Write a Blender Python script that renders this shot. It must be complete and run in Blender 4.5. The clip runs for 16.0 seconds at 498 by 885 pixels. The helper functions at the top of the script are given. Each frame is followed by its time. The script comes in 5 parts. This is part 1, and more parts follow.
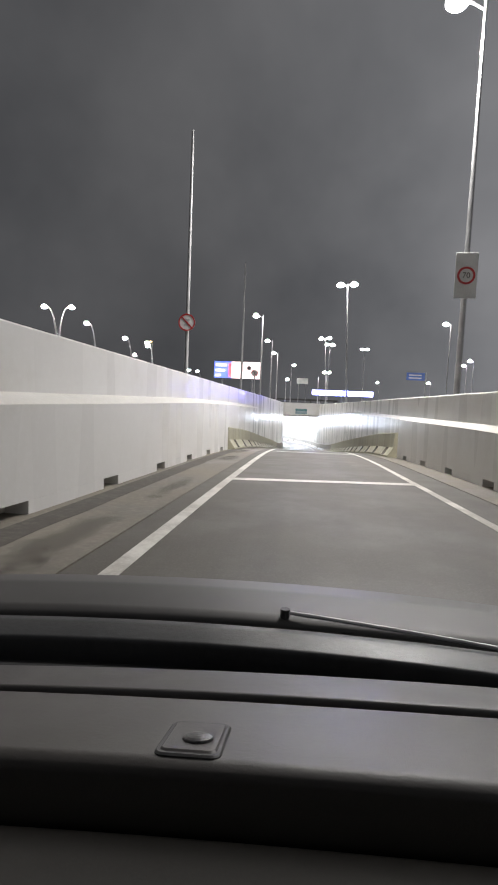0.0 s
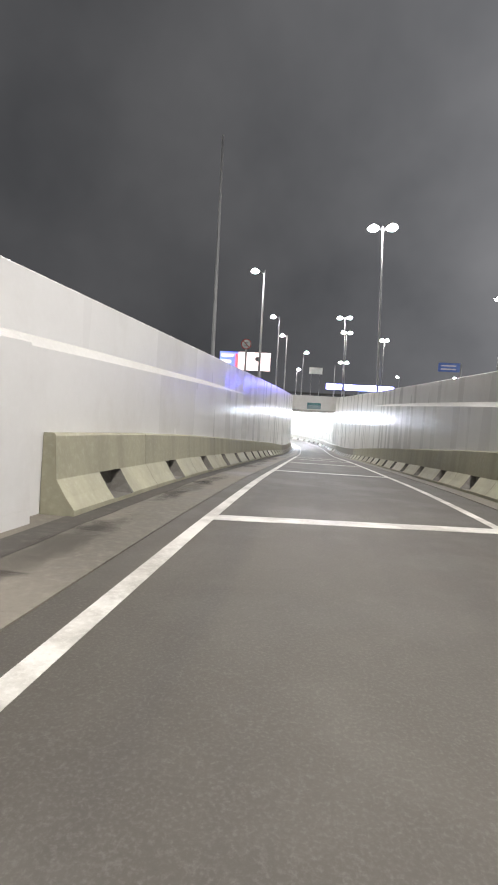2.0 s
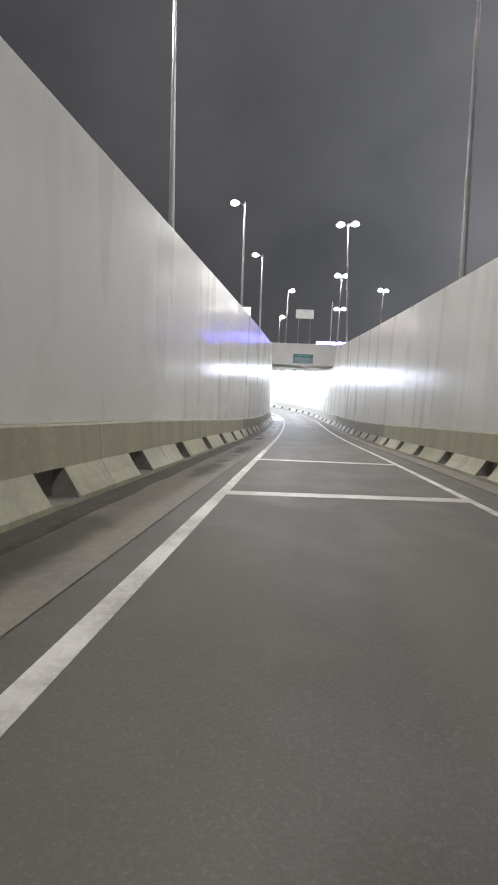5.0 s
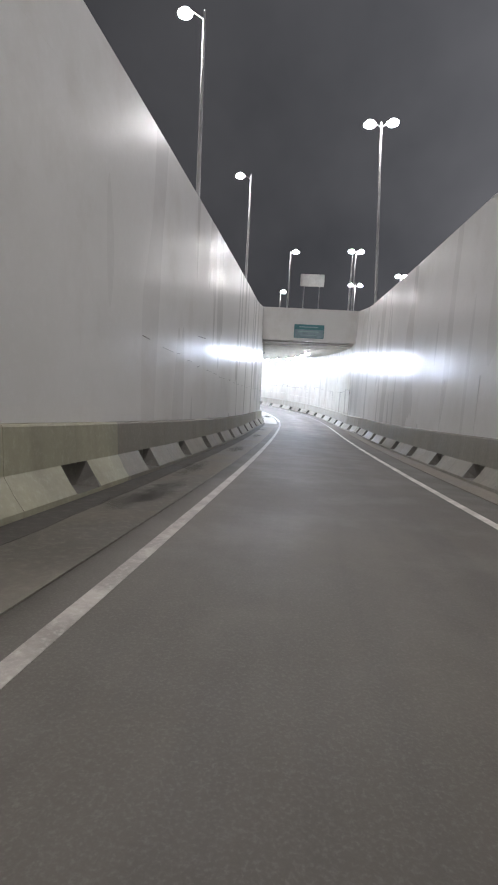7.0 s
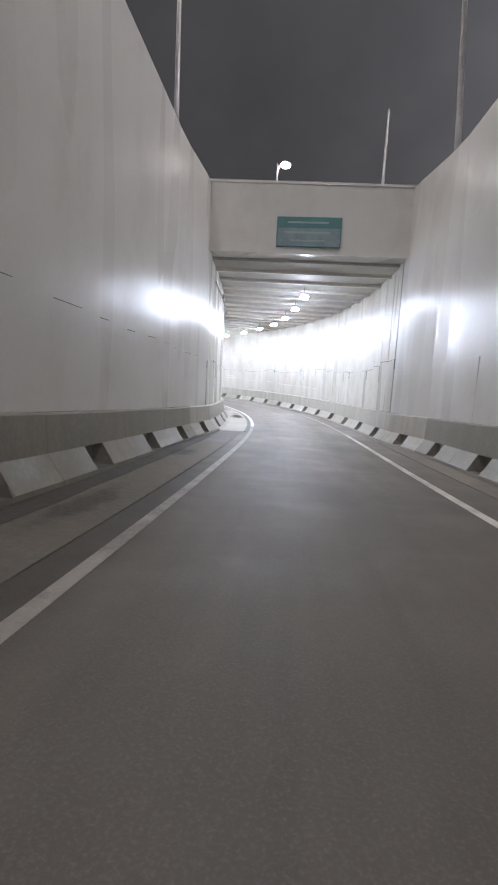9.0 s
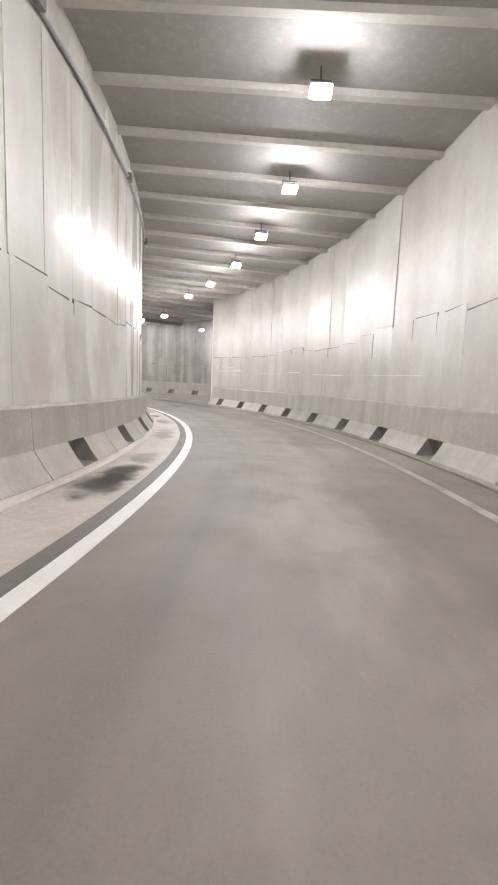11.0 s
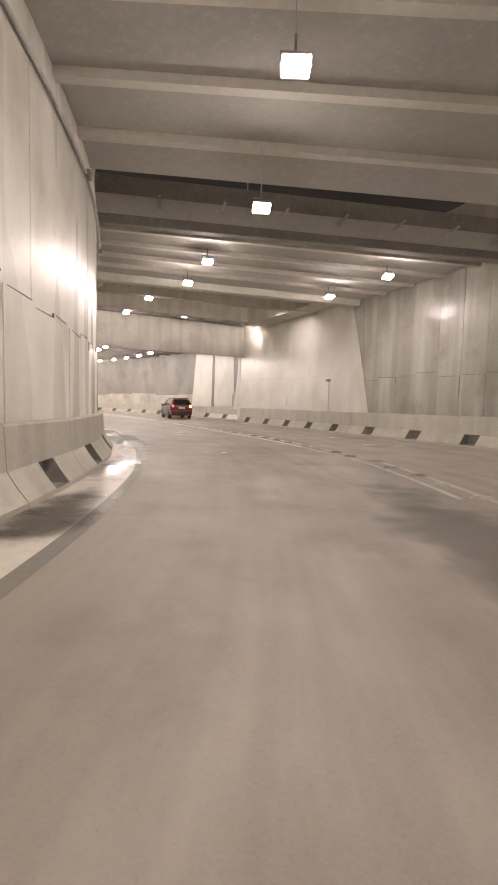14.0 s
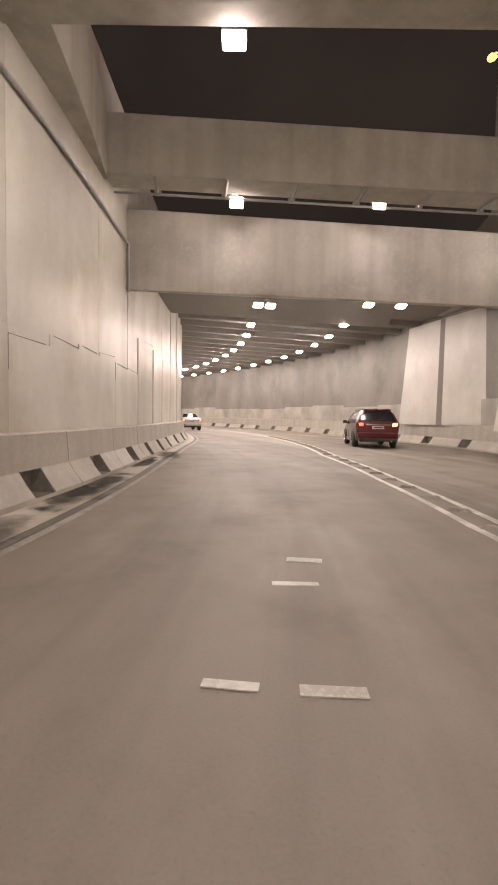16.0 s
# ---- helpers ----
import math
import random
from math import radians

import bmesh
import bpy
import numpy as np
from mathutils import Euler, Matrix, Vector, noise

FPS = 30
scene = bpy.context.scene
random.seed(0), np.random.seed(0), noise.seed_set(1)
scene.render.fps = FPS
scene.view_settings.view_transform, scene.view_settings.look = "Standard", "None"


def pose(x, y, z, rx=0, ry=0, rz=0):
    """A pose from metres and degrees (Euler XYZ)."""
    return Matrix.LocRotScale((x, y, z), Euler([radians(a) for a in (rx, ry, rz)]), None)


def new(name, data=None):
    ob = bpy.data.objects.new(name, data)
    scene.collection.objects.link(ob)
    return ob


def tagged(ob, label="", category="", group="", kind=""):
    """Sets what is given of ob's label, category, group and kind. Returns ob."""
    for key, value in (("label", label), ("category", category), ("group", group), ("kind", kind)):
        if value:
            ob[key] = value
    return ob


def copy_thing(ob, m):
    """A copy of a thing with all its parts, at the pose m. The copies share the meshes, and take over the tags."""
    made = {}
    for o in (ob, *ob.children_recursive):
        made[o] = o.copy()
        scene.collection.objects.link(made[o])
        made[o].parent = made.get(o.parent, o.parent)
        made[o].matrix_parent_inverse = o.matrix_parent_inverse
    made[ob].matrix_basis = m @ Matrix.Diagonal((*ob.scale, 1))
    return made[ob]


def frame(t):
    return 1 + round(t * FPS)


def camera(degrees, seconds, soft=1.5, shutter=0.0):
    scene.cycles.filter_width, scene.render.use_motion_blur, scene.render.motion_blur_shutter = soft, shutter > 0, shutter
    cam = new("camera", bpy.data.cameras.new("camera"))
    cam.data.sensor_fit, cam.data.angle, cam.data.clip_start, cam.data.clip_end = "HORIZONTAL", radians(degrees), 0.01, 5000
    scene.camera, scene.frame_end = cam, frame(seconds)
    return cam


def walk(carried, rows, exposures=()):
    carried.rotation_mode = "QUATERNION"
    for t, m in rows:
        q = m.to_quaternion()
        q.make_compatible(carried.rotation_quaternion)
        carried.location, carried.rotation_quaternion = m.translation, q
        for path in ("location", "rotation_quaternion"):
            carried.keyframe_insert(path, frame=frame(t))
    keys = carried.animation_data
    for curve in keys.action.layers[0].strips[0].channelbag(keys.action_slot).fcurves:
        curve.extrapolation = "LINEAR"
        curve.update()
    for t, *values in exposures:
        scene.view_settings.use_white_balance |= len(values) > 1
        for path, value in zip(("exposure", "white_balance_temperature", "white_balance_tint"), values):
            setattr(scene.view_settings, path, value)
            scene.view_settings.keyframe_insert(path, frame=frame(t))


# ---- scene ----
cam = camera(53.96, 16.0, 2.0)
PATH = [
    (0.0, -0.009, 0.413, 1.186, 85.2, -2.33, 6.01),
    (0.5, -0.015, 4.128, 1.058, 85.69, -3.17, 6.02),
    (1.0, -0.046, 7.832, 0.921, 85.54, -2.43, 6.16),
    (1.5, -0.068, 11.771, 0.767, 84.21, -3.41, 6.99),
    (2.0, -0.104, 15.762, 0.598, 84.64, -3.17, 7.39),
    (2.5, -0.158, 19.841, 0.382, 83.8, -3.3, 7.42),
    (3.0, -0.211, 23.84, 0.115, 83.97, -3.2, 6.95),
    (3.5, -0.261, 27.82, -0.207, 81.39, -3.42, 6.58),
    (4.0, -0.209, 31.768, -0.572, 81.54, -3.06, 6.16),
    (4.5, -0.154, 35.803, -0.953, 81.09, -2.28, 5.82),
    (5.1, -0.1, 40.767, -1.423, 81.15, -2.41, 5.91),
    (5.7, -0.017, 45.933, -1.913, 81.28, -2.69, 6.1),
    (6.4, 0.073, 52.131, -2.516, 81.29, -3.02, 6.36),
    (7.0, 0.108, 57.52, -3.058, 81.19, -3.15, 6.53),
    (7.5, 0.085, 62.02, -3.518, 80.18, -2.45, 6.12),
    (8.0, 0.197, 66.64, -3.97, 80.45, -2.96, 6.08),
    (8.5, 0.21, 71.559, -4.424, 80.98, -2.99, 5.64),
    (9.0, 0.186, 76.626, -4.862, 81.21, -2.92, 5.95),
    (9.5, 0.164, 81.91, -5.277, 81.35, -2.76, 6.48),
    (10.0, 0.126, 87.29, -5.654, 81.43, -2.57, 7.09),
    (10.5, 0.037, 92.647, -5.98, 81.7, -2.41, 8.35),
    (11.0, -0.239, 97.856, -6.232, 82.28, -2.35, 11.09),
    (11.5, -0.961, 102.908, -6.416, 84.93, -0.8, 15.77),
    (12.0, -2.076, 107.541, -6.537, 84.84, -1.84, 20.45),
    (12.5, -3.376, 111.716, -6.629, 85.28, -1.19, 26.02),
    (13.0, -4.89, 115.446, -6.698, 84.97, -1.79, 32.65),
    (13.5, -6.897, 119.049, -6.754, 85.4, -0.29, 38.77),
    (14.0, -9.218, 122.605, -6.796, 85.49, -1.36, 44.53),
    (14.5, -12.033, 125.872, -6.827, 86.43, -1.27, 49.53),
    (15.0, -15.059, 128.713, -6.853, 86.54, -0.24, 55.63),
    (15.5, -18.786, 131.4, -6.876, 87.12, -0.37, 62.0),
    (16.0, -22.994, 133.961, -6.895, 87.05, -0.94, 68.67),
]
EXPOSURES = [
    (0.0, 0.35, 6500, 10), (2.0, 0.3, 6500, 10), (4.5, 0.2, 6450, 10), (7.0, -0.35, 6300, 13), (8.5, -0.45, 6350, 15),
    (10.8, -1.0, 7400, 16), (11.0, -1.05, 7600, 19), (11.5, -1.5, 8600, 22), (12.2, -1.7, 9400, 29), (13.0, -1.8, 10100, 31), (13.6, -1.55, 9700, 29), (14.0, -1.4, 9400, 26), (14.5, -1.42, 9350, 27),
    (15.0, -1.27, 9350, 25), (15.4, -1.6, 9700, 29), (16.0, -1.66, 9900, 29),
]
walk(cam, [(r[0], pose(*r[1:])) for r in PATH], EXPOSURES)

# ---------------- world: a hazy city night ----------------
world = bpy.data.worlds.new("night")
scene.world = world
world.use_nodes = True
wn = world.node_tree.nodes
wt = wn.new("ShaderNodeTexNoise")
wt.inputs["Scale"].default_value, wt.inputs["Detail"].default_value = 2.2, 5.0
wr = wn.new("ShaderNodeValToRGB")
wr.color_ramp.elements[0].position, wr.color_ramp.elements[0].color = 0.3, (.035, .036, .039, 1)
wr.color_ramp.elements[1].position, wr.color_ramp.elements[1].color = 0.75, (.078, .078, .081, 1)
wc = wn.new("ShaderNodeTexCoord")
world.node_tree.links.new(wc.outputs["Generated"], wt.inputs["Vector"])
world.node_tree.links.new(wt.outputs["Fac"], wr.inputs["Fac"])
# brightens the sky to the east, in place of the street lamps' glare
ws, wg, wm = wn.new("ShaderNodeSeparateXYZ"), wn.new("ShaderNodeMapRange"), wn.new("ShaderNodeVectorMath")
wg.interpolation_type = "SMOOTHSTEP"
wg.inputs["From Min"].default_value, wg.inputs["From Max"].default_value = -.35, .65
wg.inputs["To Min"].default_value, wg.inputs["To Max"].default_value = 1.0, 3.0
wm.operation = "SCALE"
world.node_tree.links.new(wc.outputs["Generated"], ws.inputs[0])
world.node_tree.links.new(ws.outputs["X"], wg.inputs["Value"])
world.node_tree.links.new(wr.outputs["Color"], wm.inputs[0])
world.node_tree.links.new(wg.outputs["Result"], wm.inputs["Scale"])
world.node_tree.links.new(wm.outputs["Vector"], wn["Background"].inputs[0])
wn["Background"].inputs[1].default_value = 1.1

STREET_W = 12500.0     # watts of a street lamp head
TUNNEL_L = 1420.0      # radiance of a tunnel lamp's diffuser

# ---------------- the road's axis ----------------
GS = [0, 15, 30, 45, 60, 75, 90, 105, 125, 160, 260]
GV = [-.0329, -.0424, -.0942, -.0949, -.1031, -.0858, -.0619, -.0254, -.0078, .0014, .0076]
KS = [0, 80, 88, 96, 104, 115, 130, 150, 180]
KV = [-.00042, .0007, .00078, .00909, .01991, .0253, .02339, .01871, .01425]
DS = 0.5
AS = np.arange(-60, 270, DS)
A_G = np.interp(AS, GS, GV)
A_H = np.cumsum(np.interp(AS, KS, KV) * (AS > -10)) * DS
A_X, A_Y, A_Z = np.cumsum(-np.sin(A_H)) * DS, np.cumsum(np.cos(A_H)) * DS, np.cumsum(A_G) * DS
I0 = lambda a: np.interp(0, AS, a)
A_H = A_H - I0(A_H)
A_X, A_Y = np.cumsum(-np.sin(A_H)) * DS, np.cumsum(np.cos(A_H)) * DS
A_X, A_Y, A_Z = A_X - I0(A_X), A_Y - I0(A_Y), A_Z - I0(A_Z)


def lerp(s, xs, ys):
    return float(np.interp(s, xs, ys))


def rz(s):
    return lerp(s, AS, A_Z)


def heading(s):
    return lerp(s, AS, A_H)


def at(s, o, z):
    """World place at distance s along the axis, o metres to its right, at height z."""
    h = heading(s)
    return Vector((lerp(s, AS, A_X) + o * math.cos(h), lerp(s, AS, A_Y) + o * math.sin(h), z))


def on(s, o, h=0.0):
    return at(s, o, rz(s) + h)


def stand(s, o, h=0.0, turn=0.0):
    """Pose of a thing that stands on the road at s, o, facing along it (+y ahead)."""
    return Matrix.Translation(on(s, o, h)) @ Matrix.Rotation(heading(s) + radians(turn), 4, "Z")


S_BAR, S_PORTAL, S_NOSE = 20.4, 94.1, 126.8


def wall_l(s):
    return lerp(s, [91, 94.1, 100, 115, 120, 125, 135, 140, 144, 147, 150, 154, 157, 161, 163, 168, 175, 190, 220, 260],
                [-3.3, -3.03, -3.03, -2.71, -2.74, -2.74, -2.99, -3.3, -3.66, -3.68, -3.55, -3.34, -3.05, -2.38, -2.0, -.72, .9, 4.2, 8.6, 13])


def wall_r(s):
    return lerp(s, [91, 94.1, 127], [4.1, 3.66, 3.66])


def wall_f(s):
    return lerp(s, [100, 128, 136, 145, 156.4, 156.5, 165, 175, 190, 220, 260],
                [17, 11.6, 9.6, 8.2, 8.1, 10.3, 11.0, 12.2, 13.8, 17, 22])


def top_l(s):
    return 2.0 - 0.0083 * s


def top_r(s):
    return 1.64 - 0.0043 * s


# ---------------- materials ----------------
def shader(name, base, rough=0.6, metal=0.0, spec=0.5, coat=0.0):
    m = bpy.data.materials.new(name)
    m.use_nodes = True
    b = m.node_tree.nodes["Principled BSDF"]
    b.inputs["Base Color"].default_value = (*base, 1)
    b.inputs["Roughness"].default_value = rough
    b.inputs["Metallic"].default_value = metal
    b.inputs["Specular IOR Level"].default_value = spec
    b.inputs["Coat Weight"].default_value = coat
    return m, m.node_tree, b


def link_noise(nt, scale, stretch=(1, 1, 1), detail=5.0, rough=0.6, offset=(0, 0, 0)):
    geo = nt.nodes.new("ShaderNodeNewGeometry")
    mp = nt.nodes.new("ShaderNodeMapping")
    mp.inputs["Scale"].default_value = stretch
    mp.inputs["Location"].default_value = offset
    nt.links.new(geo.outputs["Position"], mp.inputs["Vector"])
    no = nt.nodes.new("ShaderNodeTexNoise")
    no.inputs["Scale"].default_value, no.inputs["Detail"].default_value, no.inputs["Roughness"].default_value = scale, detail, rough
    nt.links.new(mp.outputs["Vector"], no.inputs["Vector"])
    return no.outputs["Fac"]


def ramp(nt, fac, lo, hi, a=0.0, b=1.0):
    r = nt.nodes.new("ShaderNodeMapRange")
    r.interpolation_type = "SMOOTHSTEP"
    r.inputs["From Min"].default_value, r.inputs["From Max"].default_value = lo, hi
    r.inputs["To Min"].default_value, r.inputs["To Max"].default_value = a, b
    nt.links.new(fac, r.inputs["Value"])
    return r.outputs["Result"]


def mix(nt, fac, a, b, kind="MIX"):
    m = nt.nodes.new("ShaderNodeMix")
    m.data_type, m.blend_type = "RGBA", kind
    for sock, v in ((m.inputs[0], fac), (m.inputs[6], a), (m.inputs[7], b)):
        if isinstance(v, tuple):
            sock.default_value = (*v, 1)
        elif isinstance(v, (int, float)):
            sock.default_value = v
        else:
            nt.links.new(v, sock)
    return m.outputs[2]


def bump(nt, b, fac, strength, dist=0.01):
    n = nt.nodes.new("ShaderNodeBump")
    n.inputs["Strength"].default_value, n.inputs["Distance"].default_value = strength, dist
    nt.links.new(fac, n.inputs["Height"])
    nt.links.new(n.outputs["Normal"], b.inputs["Normal"])


def rough_surface(name, base, dark, light, rough=(0.5, 0.8), big=0.35, fine=18.0, bumps=0.3, stretch=(1, 1, 1),
                  streak=None, spec=0.5, island=0.0, amount=1.0, soft=0.12, ripple=0.0, warm=None, freq=(2.2, 2.2, .13), bands=None):
    """A weathered surface: large stains, fine grain, and, with streak, runs of dirt down the face."""
    m, nt, b = shader(name, base, spec=spec)
    n1 = link_noise(nt, big, stretch, 4)
    n2 = link_noise(nt, fine, (1, 1, 1), 6, 0.7)
    c = mix(nt, ramp(nt, n1, .5 - soft, .5 + soft), dark, base)
    c = mix(nt, ramp(nt, n2, 0.45, 0.75, 0.0, 0.55 * amount), c, light)
    c = mix(nt, ramp(nt, n2, 0.25, 0.45, 0.5 * amount, 0.0), c, dark)
    if streak:
        n3 = link_noise(nt, 1.0, freq, 2.5 if ripple else 4, 0.5, (3, 1, 0))
        c = mix(nt, ramp(nt, n3, 0.32, 0.78, 0, streak[1]), c, streak[0])
    if warm:
        n5 = link_noise(nt, .55, (1, 1, .8), 6, .62, (11, 5, 2))
        c = mix(nt, ramp(nt, n5, .48, .72, 0, warm[1]), c, warm[0])
    if island:
        oi = nt.nodes.new("ShaderNodeObjectInfo")
        c = mix(nt, ramp(nt, oi.outputs["Random"], 0, 1, 0, island), c, dark)
    nt.links.new(c, b.inputs["Base Color"])
    nt.links.new(ramp(nt, n1, 0.3, 0.7, rough[0], rough[1]), b.inputs["Roughness"])
    if ripple:
        n4 = link_noise(nt, 1.0, (1.3, 1.3, .3), .6, 0.5, (7, 2, 0))
        hsum = nt.nodes.new("ShaderNodeMath")
        hsum.operation = "MULTIPLY_ADD"
        hsum.inputs[1].default_value = ripple
        nt.links.new(n4, hsum.inputs[0])
        n6 = link_noise(nt, 1.0, (1.1, 1.1, .14), .5, .5, (1, 8, 3))
        nt.links.new(ramp(nt, n6, .2, .8, spec * .75, spec * 1.2), b.inputs["Specular IOR Level"])
        if bands:
            nt.links.new(ramp(nt, n6, .2, .8, bands[1], bands[0]), b.inputs["Roughness"])
        nt.links.new(n2, hsum.inputs[2])
        bump(nt, b, hsum.outputs[0], bumps)
    else:
        bump(nt, b, n2, bumps)
    return m


def emitter(name, colour, strength):
    m = bpy.data.materials.new(name)
    m.use_nodes = True
    b = m.node_tree.nodes["Principled BSDF"]
    b.inputs["Base Color"].default_value = (0.8, 0.8, 0.8, 1)
    b.inputs["Emission Color"].default_value = (*colour, 1)
    b.inputs["Emission Strength"].default_value = strength
    return m


def road_surface(name="road_surface", k=1.0):
    """Asphalt that turns dusty inside the tunnel, with worn tracks and dust drifts that run along the lane (UV: across, along)."""
    m, nt, b = shader(name, (.1, .1, .1), .6)
    uv = nt.nodes.new("ShaderNodeUVMap")

    def lane_noise(across, along, detail, offset):
        mp = nt.nodes.new("ShaderNodeMapping")
        mp.inputs["Scale"].default_value, mp.inputs["Location"].default_value = (across, along, 1), (offset, 0, 0)
        nt.links.new(uv.outputs["UV"], mp.inputs["Vector"])
        no = nt.nodes.new("ShaderNodeTexNoise")
        no.inputs["Scale"].default_value, no.inputs["Detail"].default_value, no.inputs["Roughness"].default_value = 1.0, detail, .58
        nt.links.new(mp.outputs["Vector"], no.inputs["Vector"])
        return no.outputs["Fac"]

    grain, big, mid = link_noise(nt, 60, (1, 1, 1), 6, .7), link_noise(nt, .17), link_noise(nt, .9, (1, 1, 1), 6, .62, (4, 9, 0))
    track, drift = lane_noise(1.1, .035, 4, 2.0), lane_noise(.5, .16, 6, 7.0)
    asphalt = mix(nt, ramp(nt, big, .25, .75), (.062, .055, .045), (.095, .084, .069))
    asphalt = mix(nt, ramp(nt, track, .42, .66, 0, .55), asphalt, (.052, .047, .042))
    asphalt = mix(nt, ramp(nt, mid, .52, .74, 0, .4), asphalt, (.125, .115, .10))
    dust = mix(nt, ramp(nt, big, .25, .75), (.166 * k, .143 * k, .119 * k), (.215 * k, .187 * k, .157 * k))
    dust = mix(nt, ramp(nt, drift, .5, .68, 0, .7), dust, (.292 * k, .260 * k, .228 * k))
    dust = mix(nt, ramp(nt, track, .45, .66, 0, .4), dust, (.105, .091, .076))
    dust = mix(nt, ramp(nt, mid, .52, .70, 0, .35), dust, (.13, .112, .094))
    sep = nt.nodes.new("ShaderNodeSeparateXYZ")
    nt.links.new(uv.outputs["UV"], sep.inputs["Vector"])
    edge = nt.nodes.new("ShaderNodeMath")
    edge.operation = "MULTIPLY_ADD"
    edge.inputs[1].default_value = 22.0
    nt.links.new(drift, edge.inputs[0])
    nt.links.new(sep.outputs["Y"], edge.inputs[2])
    c = mix(nt, ramp(nt, edge.outputs[0], 90, 113), asphalt, dust)
    c = mix(nt, ramp(nt, grain, .45, .75, 0, .22), c, (.25, .235, .21))
    c = mix(nt, ramp(nt, grain, .25, .45, .25, 0), c, (.05, .046, .042))
    nt.links.new(c, b.inputs["Base Color"])
    nt.links.new(ramp(nt, mid, .3, .7, .60, .74), b.inputs["Roughness"])
    bump(nt, b, grain, .10)
    return m


M_DUSTY = road_surface()
M_MAIN = road_surface("main_road_surface", 1.25)
M_CRACK = rough_surface("crack", (.16, .15, .135), (.10, .095, .085), (.22, .21, .19), (.7, .9), 2, 20, .2)
M_SCRAPE = rough_surface("scraped_paint", (.78, .76, .71), (.66, .64, .60), (.82, .80, .76), (.5, .7), 2, 20, .2)
M_FRESH = rough_surface("fresh_road_paint", (.76, .74, .70), (.60, .58, .53), (.82, .80, .77), (.4, .6), 1.5, 30, .2, soft=.3)
# darker concrete that paints the slim girder's face as unlit
M_UNLIT = rough_surface("unlit_concrete", (.24, .23, .21), (.15, .145, .13), (.30, .29, .265), (.7, .95), .6, 10, .3, soft=.3)
M_JOINT = rough_surface("dark_joint", (.148, .131, .112), (.10, .088, .075), (.20, .18, .155), (.5, .7), .9, 25, .2, soft=.25)
# ribs paler than the slab: their lit undersides are painted into the colour
M_RIB_LIT = rough_surface("lit_rib_concrete", (.68, .65, .59), (.56, .535, .48), (.74, .71, .65), (.6, .9), .6, 7, .25, soft=.3)
# darker barrier concrete that paints the shade inside the drain notches
M_NOTCH_SHADE = rough_surface("shaded_notch_concrete", (.19, .178, .155), (.12, .112, .097), (.25, .235, .21), (.7, .95), .9, 10, .4, soft=.25)
M_BAND = rough_surface("light_gutter_concrete", (.54, .495, .43), (.38, .337, .285), (.60, .56, .495), (.5, .8), .7, 10, .25, soft=.2)
# soot-dark upper wall; also stands in for girder shadow and groove shade
M_SOOT_SHADE = rough_surface("soot_shade_wall", (.20, .188, .168), (.15, .14, .124), (.25, .235, .21), (.4, .6), .35, 8, .15, streak=((.32, .30, .27), .5), spec=.25, soft=.3, ripple=.5, freq=(.35, .35, .28), warm=((.11, .103, .092), .5))
M_GRIMED = rough_surface("grimed_pale_wall", (.52, .49, .43), (.40, .375, .33), (.50, .475, .42), (.45, .65), .4, 8, .15, streak=((.22, .205, .18), .8), spec=.25, soft=.3, freq=(.6, .6, .5), warm=((.28, .26, .225), .5))
M_WET = rough_surface("wet_dirt", (.07, .062, .054), (.05, .044, .038), (.10, .09, .08), (.12, .30), 1.6, 14, .01, spec=.05)
M_STAIN = rough_surface("dirt_stain", (.07, .063, .055), (.05, .045, .04), (.1, .09, .08), (.5, .8), 1.2, 14, .05)


def ragged(m, strength):
    """Lets a patch fade out unevenly towards its rim."""
    nt = m.node_tree
    b = nt.nodes["Principled BSDF"]
    tc = nt.nodes.new("ShaderNodeTexCoord")
    mp = nt.nodes.new("ShaderNodeMapping")
    mp.inputs["Location"].default_value, mp.inputs["Scale"].default_value = (-1, -1, 0), (2, 2, 0)
    ln = nt.nodes.new("ShaderNodeVectorMath")
    ln.operation = "LENGTH"
    nt.links.new(tc.outputs["Generated"], mp.inputs["Vector"])
    nt.links.new(mp.outputs["Vector"], ln.inputs[0])
    no = link_noise(nt, 1.7, (1, 1, 1), 6)
    ad = nt.nodes.new("ShaderNodeMath")
    ad.operation = "MULTIPLY_ADD"
    ad.inputs[1].default_value = 1.6
    nt.links.new(no, ad.inputs[0])
    nt.links.new(ln.outputs["Value"], ad.inputs[2])
    nt.links.new(ramp(nt, ad.outputs[0], 1.1, 1.75, strength, 0.0), b.inputs["Alpha"])


ragged(M_WET, .72)
ragged(M_STAIN, .34)
M_GUTTER = rough_surface("gutter_concrete", (.185, .165, .133), (.11, .098, .08), (.25, .228, .19), (.5, .85), .5, 12, .4)
M_PAINT = rough_surface("road_paint", (.62, .60, .55), (.34, .32, .28), (.72, .70, .66), (.4, .6), 1.5, 30, .3)
M_FADED = rough_surface("faded_road_paint", (.36, .33, .295), (.20, .18, .16), (.46, .43, .39), (.5, .7), 1.8, 22, .3)
M_WALL = rough_surface("ramp_wall_paint", (.715, .705, .685), (.64, .63, .605), (.75, .742, .73), (.30, .42), .3, 9, .07,
                       spec=.035, soft=.3, amount=.5, ripple=2.0, warm=((.52, .495, .45), .4), bands=(.24, .36))
M_TUNNEL = rough_surface("tunnel_wall_paint", (.73, .71, .652), (.61, .59, .535), (.77, .75, .695), (.33, .42), .6, 7, .1,
                         streak=((.38, .36, .315), .38), spec=.05, island=.10, soft=.3, amount=.6, ripple=5.0, warm=((.45, .385, .30), .6), freq=(1.0, 1.0, .22), bands=(.22, .34))
